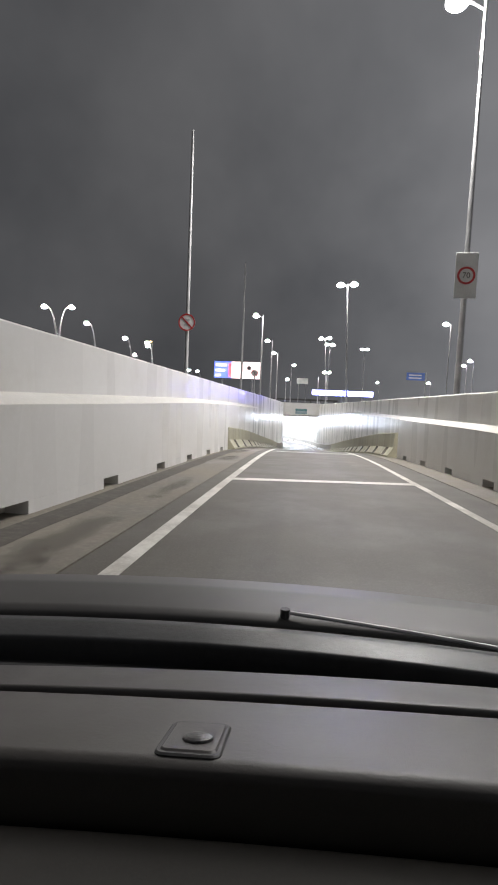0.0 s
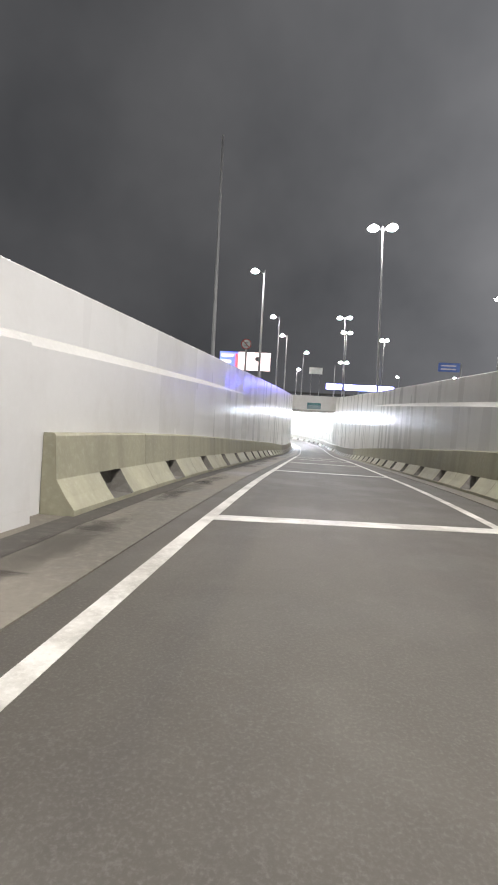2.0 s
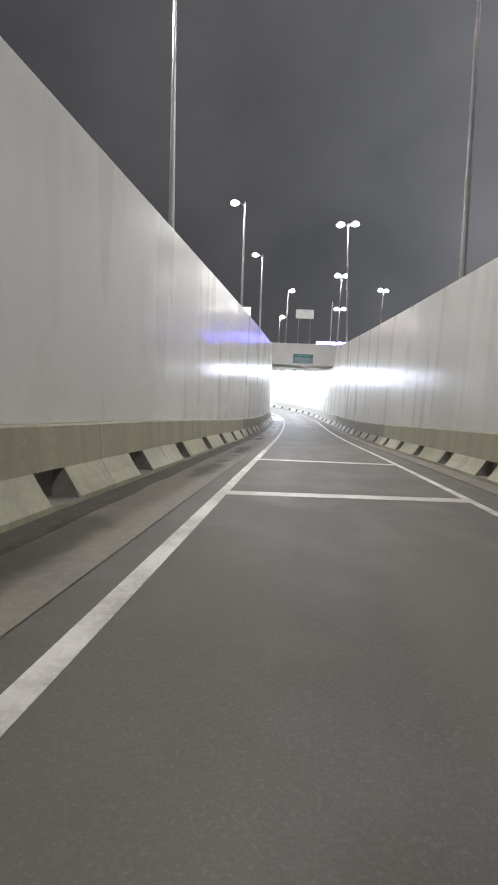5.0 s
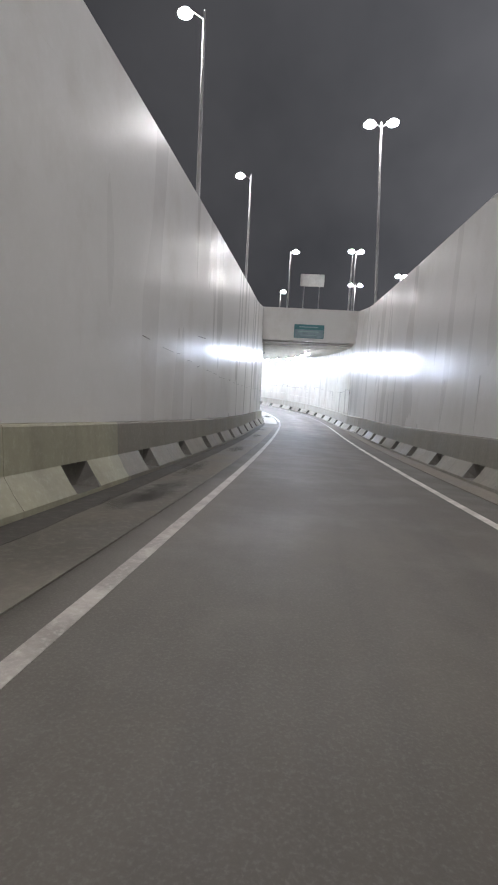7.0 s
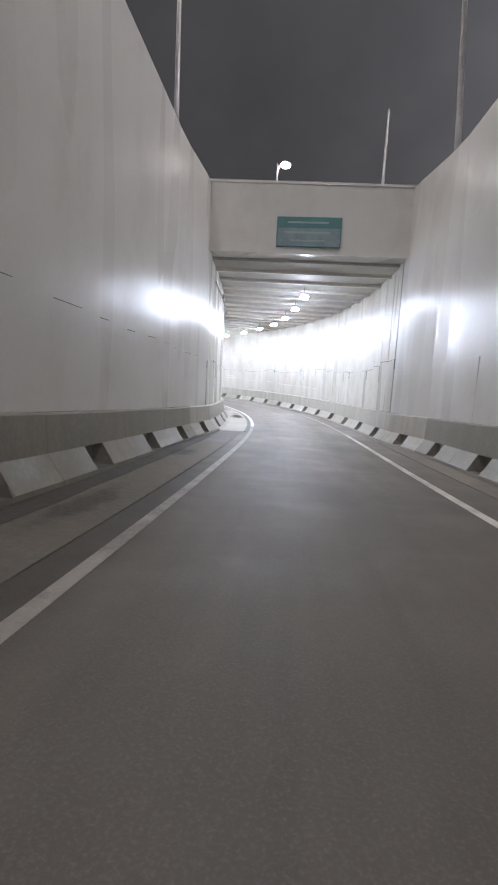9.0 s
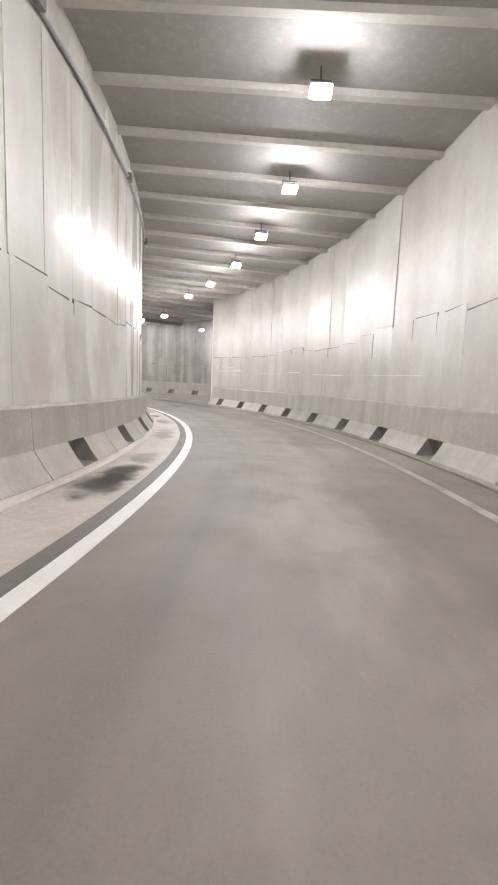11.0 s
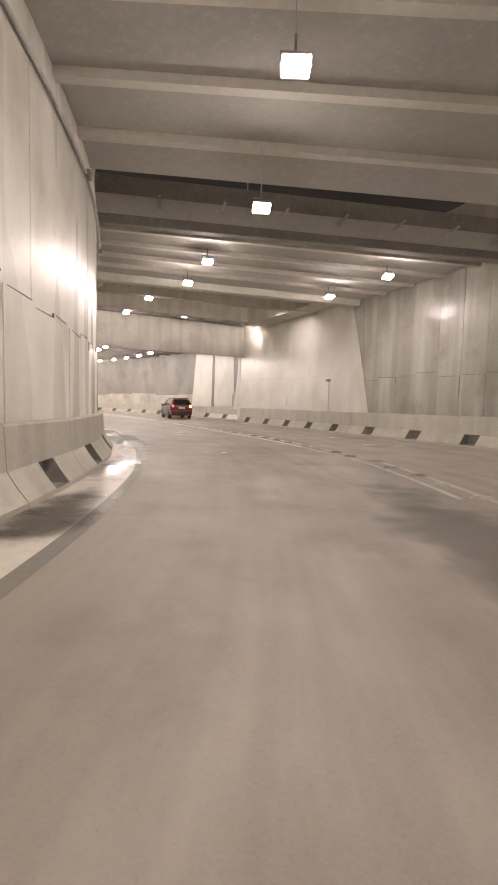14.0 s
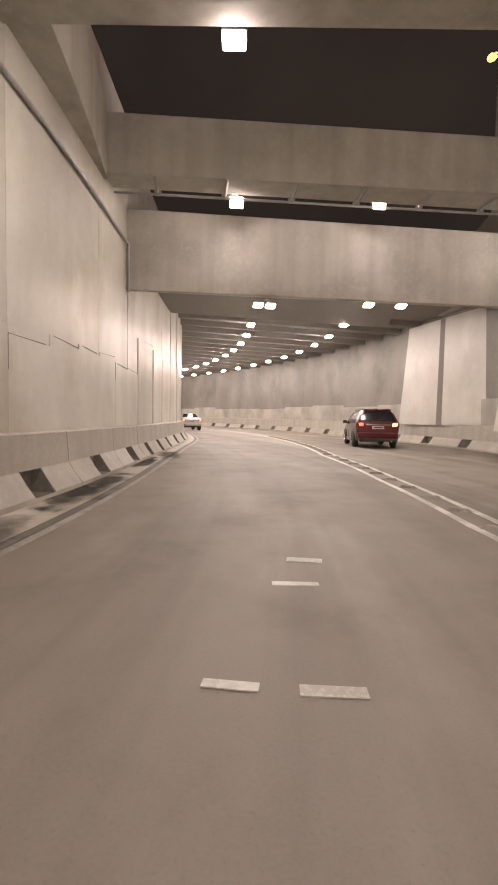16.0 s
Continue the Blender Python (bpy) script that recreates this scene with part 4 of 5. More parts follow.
# conduit along the inner wall with junction boxes
bm = nb()
sweep(bm, lambda s: [(wall_l(s) + .05 + .035 * math.cos(a), rz(s) + 5.62 + .035 * math.sin(a)) for a in np.linspace(0, 2 * math.pi, 8, endpoint=False)], 96, 155.6, .8)
conduit = thing("conduit", bm, M_STEEL, "thin grey cable conduit along the top of the tunnel wall", "conduit")
drop = rod(nb(), on(155.6, wall_l(155.6) + .06, 5.62), on(155.6, wall_l(155.6) + .06, 4.4), .035, .035, 8)
part("drop_pipe", drop, M_STEEL, conduit, "conduit turning down at the girder")
for s in np.arange(99, 150, 5.1):
    p = stand(float(s), wall_l(float(s)) + .08, 5.62)
    b = part("junction_box", box(nb(), -.04, .06, -.1, .1, -.08, .08, .02), M_HOUSING, conduit)
    b.matrix_basis = p

# ---------------- street lamps and poles above the ramp ----------------
def glow(p, watts, radius=.25):
    li = bpy.data.lights.new("street_lamp_light", "SPOT")
    li.energy, li.shadow_soft_size, li.color = watts, radius, (1.0, .965, .945)
    li.spot_size, li.spot_blend = radians(165), .6
    ob = new("street_lamp_light", li)
    ob.location = p
    return ob


def street_lamp(x, y, z, arms, label, watts=0.0, r=.09, scale=1.0, base=None, group="street lamps", lean=0.0, glass=None):
    """A tapered pole at x, y; arms: offsets of the heads from the pole in x; heads at height z."""
    b0 = GROUND - .3 if base is None else base
    e = root("street_lamp", label, "street lamp", Matrix.Translation((x, y, b0)) @ Matrix.Rotation(lean, 4, "Y"), group)
    part("pole", rod(nb(), (0, 0, 0), (0, 0, z - b0 + .1), r * 1.3, r * .6, 12), M_STEEL, e)
    part("base_plate", box(nb(), -.22, .22, -.22, .22, 0, .33, .03), M_STEEL, e)
    for a in arms:
        bm = nb()
        last = Vector((0, 0, z - b0 - .25))
        for i in range(1, 5):
            u = i / 4
            p = Vector((a * u, 0, z - b0 - .25 + .35 * math.sin(u * math.pi / 2)))
            rod(bm, last, p, r * .45, r * .4, 8)
            last = p
        part("arm", bm, M_STEEL, e)
        k = scale
        sg = 1 if a >= 0 else -1
        hd = part("head", box(nb(), a - .32 * k, a + .32 * k, -.2 * k, .2 * k, z - b0 + .02, z - b0 + .16 * k, .05), M_HOUSING, e)
        bm = nb()
        # oversized glowing lens whose shape stands in for lamp glare
        bmesh.ops.create_uvsphere(bm, u_segments=14, v_segments=8, radius=1, matrix=Matrix.Translation((a, 0, z - b0)) @ Matrix.Diagonal((.36 * k, .28 * k, .22 * k, 1)))
        part("lens", bm, glass or M_STREETLIGHT, hd, "glowing lamp glass")
        if watts:
            glow((x + a + lean * (z - b0), y, z - .25), watts)
    return e


TALL = "tall grey steel street lamp with a glaring white head"
street_lamp(5.25, 17.8, 14.2, (-.9,), "tall grey steel street lamp carrying a white speed sign", STREET_W)
street_lamp(5.25, 57.8, 14.8, (-.75, .75), "tall grey steel street lamp with twin glaring heads", STREET_W * .28, scale=1.25, lean=-.045)
street_lamp(4.75, 93.8, 13.5, (-.75, .75), "tall grey steel street lamp with twin glaring heads", STREET_W * .15, scale=1.1, lean=-.06)
street_lamp(-4.75, 57.2, 11.0, (-.8,), TALL, STREET_W * .27, scale=.9)
street_lamp(-4.95, 79.2, 10.9, (-.8,), TALL, STREET_W * .19, scale=.85)
street_lamp(-4.8, 95.2, 10.6, (-.8,), TALL, STREET_W * .145, scale=.85)
street_lamp(-2.5, 115.5, 10.0, (.6,), TALL, 0, base=.2)
street_lamp(-4.0, 126.0, 7.2, (.4,), TALL, 0, base=.2)
street_lamp(-51.0, 164.0, 20.0, (-.6,), "tall street lamp with a warm yellow head beyond the tunnel", 0, .12, 1.2, .2, glass=M_SODIUM)
street_lamp(8.2, 158.0, 20.0, (-.9, .9), TALL, 0, .14, 1.7, .2)
street_lamp(6.6, 134.5, 9.8, (-.7, .7), TALL, 0, base=.2)
street_lamp(24.2, 200.0, 23.5, (-.9, .9), TALL, 0, .16, 2.0, .2)
street_lamp(23.9, 85.0, 15.1, (-.8,), TALL, 0, scale=1.3)


def curved_lamp(x, y, z, bends, scale=1.0):
    """Slender poles that rise from one foot and bow outwards; bends: sideways reach of each."""
    b0 = GROUND - .3
    e = root("street_lamp", "slender bowed street lamp over the side road", "street lamp", Matrix.Translation((x, y, b0)), "bowed street lamps")
    part("base_plate", box(nb(), -.2, .2, -.2, .2, 0, .3, .03), M_STEEL, e)
    h = z - b0
    for a in bends:
        bm = nb()
        last = Vector((0, 0, .2))
        for i in range(1, 13):
            u = i / 12
            p = Vector((a * (u ** 2.6), 0, .2 + (h - .2) * math.sin(u * math.pi / 2) ** .9))
            rod(bm, last, p, .075 - .03 * (u - 1 / 12), .075 - .03 * u, 8)
            last = p
        part("pole", bm, M_STEEL, e, "thin bowed steel pole")
        sg = 1 if a > 0 else -1
        k = scale
        hd = part("head", box(nb(), a - .1 * k, a + .1 * k + sg * .3 * k, -.13 * k, .13 * k, h - .03, h + .09 * k, .03), M_HOUSING, e)
        bm = nb()
        bmesh.ops.create_uvsphere(bm, u_segments=12, v_segments=8, radius=1, matrix=Matrix.Translation((a + sg * .17 * k, 0, h - .02)) @ Matrix.Diagonal((.22 * k, .2 * k, .15 * k, 1)))
        part("lens", bm, M_STREETLIGHT, hd, "glowing lamp glass")
    return e


curved_lamp(-18.2, 35.6, 7.6, (-.9, .9))
curved_lamp(-19.7, 46.0, 8.0, (-.8,), 1.1)
for x, y, z, k in ((-28.2, 80, 10.8, 1.6), (-27.9, 91, 10.8, 1.6), (-29.6, 96, 12, 1.7), (-37.3, 111, 10.8, 1.7), (-36.2, 162, 10.8, 2), (-34.5, 167, 10.8, 2)):
    curved_lamp(x, y, z, (-1.0,), k)
for x, y, z in ((33.2, 101, 10.8), (48.2, 192, 10.8), (31, 203, 10.8), (38, 120, 11.5)):
    street_lamp(x, y, z, (-.7,), TALL, 0, scale=1.1)


def bare_pole(x, y, top, label):
    return thing("pole", rod(nb(), (x, y, GROUND - .4), (x, y, top), .085, .05, 12), M_STEEL, label, "pole", "poles along the ramp")


bare_pole(-4.55, 19.45, 11.3, "tall bare grey steel pole beside the ramp wall")
bare_pole(-4.45, 36.5, 11.2, "tall bare grey steel pole beside the ramp wall")
bare_pole(-4.44, 46.55, 4.1, "short grey sign post beside the ramp wall")
bare_pole(3.3, 100.5, 6.6, "thin grey mast above the portal")


def disc(bm, r, y0, y1, n=32, inner=0.0):
    """A disc or ring facing -y."""
    rings = []
    for y in (y0, y1):
        rings.append([bm.verts.new((r * math.cos(a), y, r * math.sin(a))) for a in np.linspace(0, 2 * math.pi, n, endpoint=False)])
    ins = []
    if inner:
        for y in (y0, y1):
            ins.append([bm.verts.new((inner * math.cos(a), y, inner * math.sin(a))) for a in np.linspace(0, 2 * math.pi, n, endpoint=False)])
    for j in range(n):
        k = (j + 1) % n
        bm.faces.new((rings[0][j], rings[0][k], rings[1][k], rings[1][j]))
        if inner:
            bm.faces.new((ins[0][j], ins[0][k], ins[1][k], ins[1][j]))
            for y in (0, 1):
                bm.faces.new((rings[y][j], rings[y][k], ins[y][k], ins[y][j]))
    if not inner:
        bm.faces.new(rings[0])
        bm.faces.new(rings[1])
    return bm


def no_stopping(x, y, z, r=.33):
    e = root("road_sign", "round white sign with a red ring and diagonal bar", "road sign", Matrix.Translation((x, y - .12, z)), "round road signs")
    part("plate", disc(nb(), r, 0, .02), M_WHITE_SIGN, e)
    part("ring", disc(nb(), r, -.006, 0, inner=r * .84), M_RED, e, "red ring")
    bm = nb()
    box(bm, -.026, .026, -.007, -.001, -r * .86, r * .86)
    bmesh.ops.rotate(bm, verts=bm.verts[:], cent=(0, 0, 0), matrix=Matrix.Rotation(radians(-45), 3, "Y"))
    part("diagonal_bar", bm, M_RED, e, "red diagonal bar")
    bm = box(nb(), -.11, .11, -.004, 0, -.13, -.06)
    box(bm, -.11, .11, -.004, 0, .06, .13)
    box(bm, -.035, .035, -.004, 0, -.07, .07)
    part("mark", bm, M_STEEL, e, "faded grey mark")
    part("clamp", box(nb(), -.06, .06, .02, .1, -.08, .08, .01), M_STEEL, e)
    return e


no_stopping(-4.55, 19.45, 4.14)
no_stopping(-4.44, 46.55, 3.85, .32)


def lettering(text, size, m, mat, parent=None, name="lettering"):
    cu = bpy.data.curves.new(name, "FONT")
    cu.body, cu.size, cu.align_x, cu.align_y, cu.extrude = text, size, "CENTER", "CENTER", .004
    ob = new(name, cu)
    ob.data.materials.append(mat)
    ob.matrix_basis = m
    if parent:
        ob.parent = parent
    return ob


FACE = Matrix.Rotation(radians(90), 4, "X")
e = root("road_sign", "tall white speed limit sign on the lamp post", "road sign", Matrix.Translation((5.22, 17.62, 5.62)), "speed signs")
part("plate", box(nb(), -.36, .36, 0, .03, -.74, .74, .012), M_WHITE_SIGN, e)
bm = disc(nb(), .29, -.005, 0, inner=.22)
part("ring", bm, M_RED, e, "red ring")
lettering("70", .26, Matrix.Translation((0, -.006, 0)) @ FACE, M_BLACK, e)
part("clamp", box(nb(), -.08, .08, .03, .12, -.1, .1, .01), M_STEEL, e)

M_SIGN_INK = rough_surface("pale_sign_ink", (.30, .42, .42), (.25, .36, .36), (.36, .48, .48), (.4, .6), 2, 20, .05)
# sign on the lintel and boards beyond the portal
e = root("road_sign", "green direction sign fixed to the tunnel lintel", "road sign", Matrix.Translation((.16, S_PORTAL - .06, -.30)))
part("plate", box(nb(), -1.08, 1.08, -.05, .045, -.48, .48, .02), M_GREEN, e)
M_SIGN_LOW = rough_surface("faded_sign_field", (.24, .32, .36), (.18, .25, .28), (.32, .40, .44), (.4, .6), 2, 20, .05)
part("lower_field", box(nb(), -1.04, 1.04, -.055, -.05, -.45, .12), M_SIGN_LOW, e, "faded grey-blue field")
for i, (w, z) in enumerate(((.72, .30), (.8, -.02), (.6, -.28))):
    part("text_bar", box(nb(), -w, w * .9, -.058, -.05, z - .03, z + .03), M_SIGN_INK, e, "pale unreadable line of text")
e = root("direction_board", "pale board above the street seen from behind", "sign board", Matrix.Translation((.15, 111.0, 6.2)))
part("board", box(nb(), -1.25, 1.25, -.04, .04, -.62, .62, .02), M_WHITE_SIGN, e)
for k in (-.8, .8):
    part("post", rod(nb(), (k, .06, -6.1), (k, .06, .5), .05), M_STEEL, e)
e = root("direction_board", "blue overhead direction sign on a gantry post", "sign board", Matrix.Translation((25.5, 115.0, 8.3)))
part("board", box(nb(), -2.0, 2.0, -.05, .05, -.85, .85, .03), M_BLUE_SIGN, e)
for z in (-.35, .3):
    part("text_bar", box(nb(), -1.5, 1.3, -.06, -.05, z - .12, z + .12), M_WHITE_SIGN, e, "white unreadable line of text")
part("post", rod(nb(), (2.3, .1, -8.2), (2.3, .1, .9), .14, .1), M_STEEL, e)

e = root("led_billboard", "large glowing advertising screen in white and blue", "billboard", Matrix.Translation((-25.6, 195, 13.4)))
part("cabinet", box(nb(), -9.6, 9.6, 0, .8, -3.5, 3.5, .1), M_HOUSING, e)
part("screen", box(nb(), -2.4, 9.3, -.05, 0, -3.25, 3.25), M_LED_WHITE, e, "glowing white half of the screen")
part("screen", box(nb(), -9.3, -2.4, -.05, 0, -3.25, 3.25), M_LED_BLUE, e, "glowing blue half of the screen")
for z, w in ((1.9, 4.4), (-.3, 3.6), (-2.2, 2.0)):
    part("text_bar", box(nb(), -8.8, -8.8 + w, -.09, -.05, z - .5, z + .5), M_LED_WHITE, e, "glowing white bar")
part("emblem", box(nb(), -3.6, -2.4, -.09, -.05, -2.9, 2.6, .3), M_LED_RED, e, "glowing red patch")
dot = part("emblem", disc(nb(), .9, -.09, -.05), M_HOUSING, e, "dark round emblem")
dot.matrix_basis = Matrix.Translation((4.6, 0, .9))
for k in (-6, 6):
    part("leg", rod(nb(), (k, .4, -13.2), (k, .4, -3.4), .3), M_STEEL, e)

e = root("station_canopy", "flat station canopy with a glowing blue-white fascia", "canopy", Matrix.Translation((14.8, 180, 5.4)))
part("roof", box(nb(), -10.6, 10.6, 0, 9, -.9, .9, .1), M_HOUSING, e)
part("fascia", box(nb(), -10.75, 10.75, -.12, 0, -.85, .85), M_LED_FASCIA, e, "glowing blue-white fascia")
for k in (-8, 0, 8):
    part("column", rod(nb(), (k, 3, -5.3), (k, 3, -.8), .25), M_STEEL, e)

# low building and rail beyond the portal
e = root("footbridge", "dark low footbridge beyond the portal", "bridge", Matrix.Translation((-1, 150, .5)))
part("deck", box(nb(), -9, 12, 0, 2, 1.6, 2.1, .05), M_DARK, e)
for k in (-8, -2, 4, 11):
    part("pillar", box(nb(), k - .25, k + .25, .6, 1.4, -.5, 1.6, .03), M_DARK, e)

# ---------------- markings, studs and dirt in the main tunnel ----------------
def lane_l(s):
    return lerp(s, [128, 135, 141, 147.7, 152, 158, 168, 190, 230], [2.9, 3.1, 2.65, 2.25, 2.4, 2.9, 4.9, 9.0, 16])


line(lane_l, 131, 139, .11, M_FADED, "worn white painted lane line")
line(lane_l, 139, 232, .11, M_PAINT, "white painted lane line")
line(lambda s: lane_l(s) + .42, 129, 139, .11, M_FADED, "worn white painted lane line")
line(lambda s: lane_l(s) + .42, 139, 232, .11, M_PAINT, "white painted lane line")


def stud_mesh():
    bm = nb()
    vs = [bm.verts.new(p) for p in ((-.17, -.06, 0), (.17, -.06, 0), (.17, .06, 0), (-.17, .06, 0), (-.11, -.03, .045), (.11, -.03, .045), (.11, .03, .045), (-.11, .03, .045))]
    for f in ((0, 1, 5, 4), (1, 2, 6, 5), (2, 3, 7, 6), (3, 0, 4, 7), (4, 5, 6, 7), (3, 2, 1, 0)):
        bm.faces.new([vs[i] for i in f])
    return mesh_of("road_stud", bm, M_FADED)


STUD = stud_mesh()
for i in range(40):
    s = 130.0 + 1.05 * i
    ob = new("road_stud", STUD)
    ob.matrix_basis = stand(s, lane_l(s) + .21 + (.12 if i % 2 and s < 140 else 0), .0, -28)
    tagged(ob, "dirty raised road stud between the lane lines", "road stud", "road studs")


def blot(s, o, w, l, seed, mat, name, label, h=.004):
    """A thin uneven patch on the pavement, w and l its half sizes."""
    rnd = random.Random(seed)
    bm = nb()
    ring = [(w * r * math.cos(a), l * r * math.sin(a)) for a, r in ((2 * math.pi * k / 20, rnd.uniform(.97, 1.03)) for k in range(20))]
    lo = [bm.verts.new((x, y, -.006)) for x, y in ring]
    hi = [bm.verts.new((x, y, 0)) for x, y in ring]
    bm.faces.new(hi)
    bm.faces.new(lo[::-1])
    for k in range(20):
        bm.faces.new((lo[k], lo[(k + 1) % 20], hi[(k + 1) % 20], hi[k]))
    ob = thing(name, bm, mat, label, name.replace("_", " "))
    ob.matrix_basis = stand(s, o, h) @ Matrix.Rotation(math.atan((rz(s + .5) - rz(s - .5))), 4, "X")
    return ob


for s, o, w, l, sd in ((104.2, -2.0, .35, 1.6, 21), (117.4, -2.05, .3, .7, 1), (126.0, -2.0, .4, 1.0, 2), (129.6, -2.05, .55, 2.2, 3), (134.3, -2.2, .55, 2.6, 4), (139.4, -2.3, .55, 2.6, 41), (150.9, -2.95, .35, 2.4, 5), (155.6, -2.7, .4, 2.0, 6)):
    blot(s, o, w, l, sd, M_WET, "puddle", "dark wet dirt patch on the pavement by the barrier", .017)
for s, o, w, l, sd in ((146.3, -2.9, .5, 2.2, 42), (150.5, -2.85, .5, 2.6, 43), (158.0, -2.1, .45, 2.2, 44), (142.0, -2.6, .8, 3.0, 45), (125.4, -2.05, .5, .5, 46), (103.9, -2.1, .5, 1.3, 31), (106.2, -1.95, .35, 1.1, 32), (110.5, -2.0, .4, 1.8, 33), (114.6, -2.0, .35, 1.3, 34), (120.6, -2.0, .4, 1.6, 35), (4.6, -2.15, .3, 1.6, 11), (26.5, -2.2, .25, 1.2, 12), (35.2, -2.2, .25, 1.2, 13), (64.5, -2.1, .3, 1.6, 14), (128.2, 2.1, .8, 6.5, 15), (125.0, .7, .7, .7, 16)):
    blot(s, o, w, l, sd, M_STAIN, "stain", "dark dirt stain on the pavement", .017 if o < 0 else .005)
rs = random.Random(5)
for i in range(15):
    s0 = 1.5 + 6.1 * i + rs.uniform(-1.5, 1.5)
    blot(s0, -2.25 + rs.uniform(-.12, .2), rs.uniform(.22, .42), rs.uniform(1.0, 2.6), 60 + i, M_STAIN, "stain", "dark dirt stain on the gutter beside the ramp wall", .017)
for s, o, w, l, t in ((145.9, .12, .17, .035, 3), (144.5, -.2, .13, .035, -2), (144.5, .26, .15, .045, 2), (137.2, -.34, .10, .04, 0), (137.1, .1, .07, .05, 30), (146.5, .22, .15, .06, -5), (139.9, 5.6, .22, .05, 2), (139.7, 6.6, .2, .05, 0), (143.0, 5.9, .2, .05, 4)):
    bm = box(nb(), -w, w, -l, l, -.004, .006)
    ob = thing("paint_scrap", bm, M_PAINT, "scrap of white road paint on the pavement", "road marking")
    ob.matrix_basis = stand(s, o, 0, t)

pst = root("post", "thin grey post with a small box behind the barrier", "post", stand(146.5, 7.75, .0))
part("pole", rod(nb(), (0, 0, .9), (0, 0, 2.55), .022, .022, 8), M_STEEL, pst)
part("foot", box(nb(), -.08, .2, -.08, .08, .9, 1.05, .01), M_STEEL, pst)
part("small_box", box(nb(), -.16, .06, -.06, .06, 2.5, 2.62, .012), M_HOUSING, pst, "small grey box")

# ---------------- vehicles ----------------
def paint(name, base):
    m, nt, b = shader(name, base, .28, .3, .5, 1.0)
    n = link_noise(nt, 3.0, (1, 1, 1), 4)
    nt.links.new(mix(nt, ramp(nt, n, .3, .7), tuple(c * .8 for c in base), base), b.inputs["Base Color"])
    return m


M_REDCAR, M_WHITECAR, M_GREYCAR = paint("red_car_paint", (.11, .010, .014)), paint("white_car_paint", (.62, .62, .60)), paint("grey_car_paint", (.065, .062, .059))
M_GREYCAR.node_tree.nodes["Principled BSDF"].inputs["Roughness"].default_value = .55
M_GREYCAR.node_tree.nodes["Principled BSDF"].inputs["Coat Weight"].default_value = .0
M_GLASS, _, _b = shader("dark_car_glass", (.015, .015, .017), .06, 0, .18)
M_TRIM = rough_surface("black_trim", (.025, .025, .026), (.018, .018, .018), (.04, .04, .04), (.5, .7), 3, 40, .15)
M_CHROME, _, _b = shader("bright_metal", (.6, .6, .6), .25, 1.0)
M_TAIL, M_TURN = emitter("tail_light", (1.0, .10, .07), 6.0), emitter("turn_light", (1.0, .33, .08), 60.0)
M_PLATE = rough_surface("plate", (.55, .55, .53), (.5, .5, .48), (.6, .6, .58), (.4, .6), 3, 30, .05)


def hull(stations_):
    """A smooth body from cross sections: y, low edge, sill half width, belt height, belt half width, roof height, roof half width."""
    bm = nb()
    rings = []
    for y, zl, wl, zb, wb, zr, wr_ in stations_:
        half = [(wl * .86, zl), (wl * .97, zl + .03), (wl, zl + .11), ((wl + wb) / 2 + .012, zl + (zb - zl) * .5), (wb + .005, zb - .16), (wb + .012, zb - .10), (wb - .004, zb - .05), (wb - .02, zb),
                (wb + (wr_ - wb) * .42 + .01, zb + (zr - zb) * .4), (wb + (wr_ - wb) * .85 + .012, zb + (zr - zb) * .78), (wr_ - .02, zr - (zr - zb) * .1), (wr_ - .11, zr - .012), (wr_ * .5, zr)]
        rings.append([bm.verts.new((x, y, z)) for x, z in half] + [bm.verts.new((-x, y, z)) for x, z in half[::-1]])
    k = len(rings[0])
    for a, b in zip(rings, rings[1:]):
        for j in range(k):
            f = bm.faces.new((a[j], a[(j + 1) % k], b[(j + 1) % k], b[j]))
            f.smooth = True
    bm.faces.new(rings[0])
    bm.faces.new(rings[-1])
    return bm


def wheel(parent, x, y, r):
    sg = 1 if x > 0 else -1
    bm = rod(nb(), (x - .105, y, r), (x + .105, y, r), r, r, 28)
    bmesh.ops.bevel(bm, geom=[e for e in bm.edges if abs(e.verts[0].co.x - e.verts[1].co.x) < .01 and e.is_manifold and len(e.link_faces[0].verts) + len(e.link_faces[1].verts) > 20], offset=.03, segments=2, affect="EDGES")
    w = part("wheel", bm, M_RUBBER, parent)
    # dark disc painting the shade between the spokes
    rim = rod(nb(), (x + sg * .085, y, r), (x + sg * .1, y, r), r * .66, r * .64, 24)
    part("rim", rim, M_TRIM, w, "dark disc that paints the shade behind the spokes")
    spokes = nb()
    for i in range(5):
        a = 2 * math.pi * i / 5
        rod(spokes, (x + sg * .105, y, r), (x + sg * .108, y + r * .62 * math.sin(a), r + r * .62 * math.cos(a)), .045, .028, 6)
    rod(spokes, (x + sg * .1, y, r), (x + sg * .12, y, r), .06, .05, 12)
    part("spokes", spokes, M_CHROME, w, "grey metal spokes")


def slab_quad(bm, pts, n):
    n = Vector(n) * .012
    a = [bm.verts.new(Vector(p) + n) for p in pts]
    b = [bm.verts.new(Vector(p) - n * 2) for p in pts]
    bm.faces.new(a)
    bm.faces.new(b[::-1])
    for i in range(len(a)):
        j = (i + 1) % len(a)
        bm.faces.new((a[i], b[i], b[j], a[j]))
    return bm


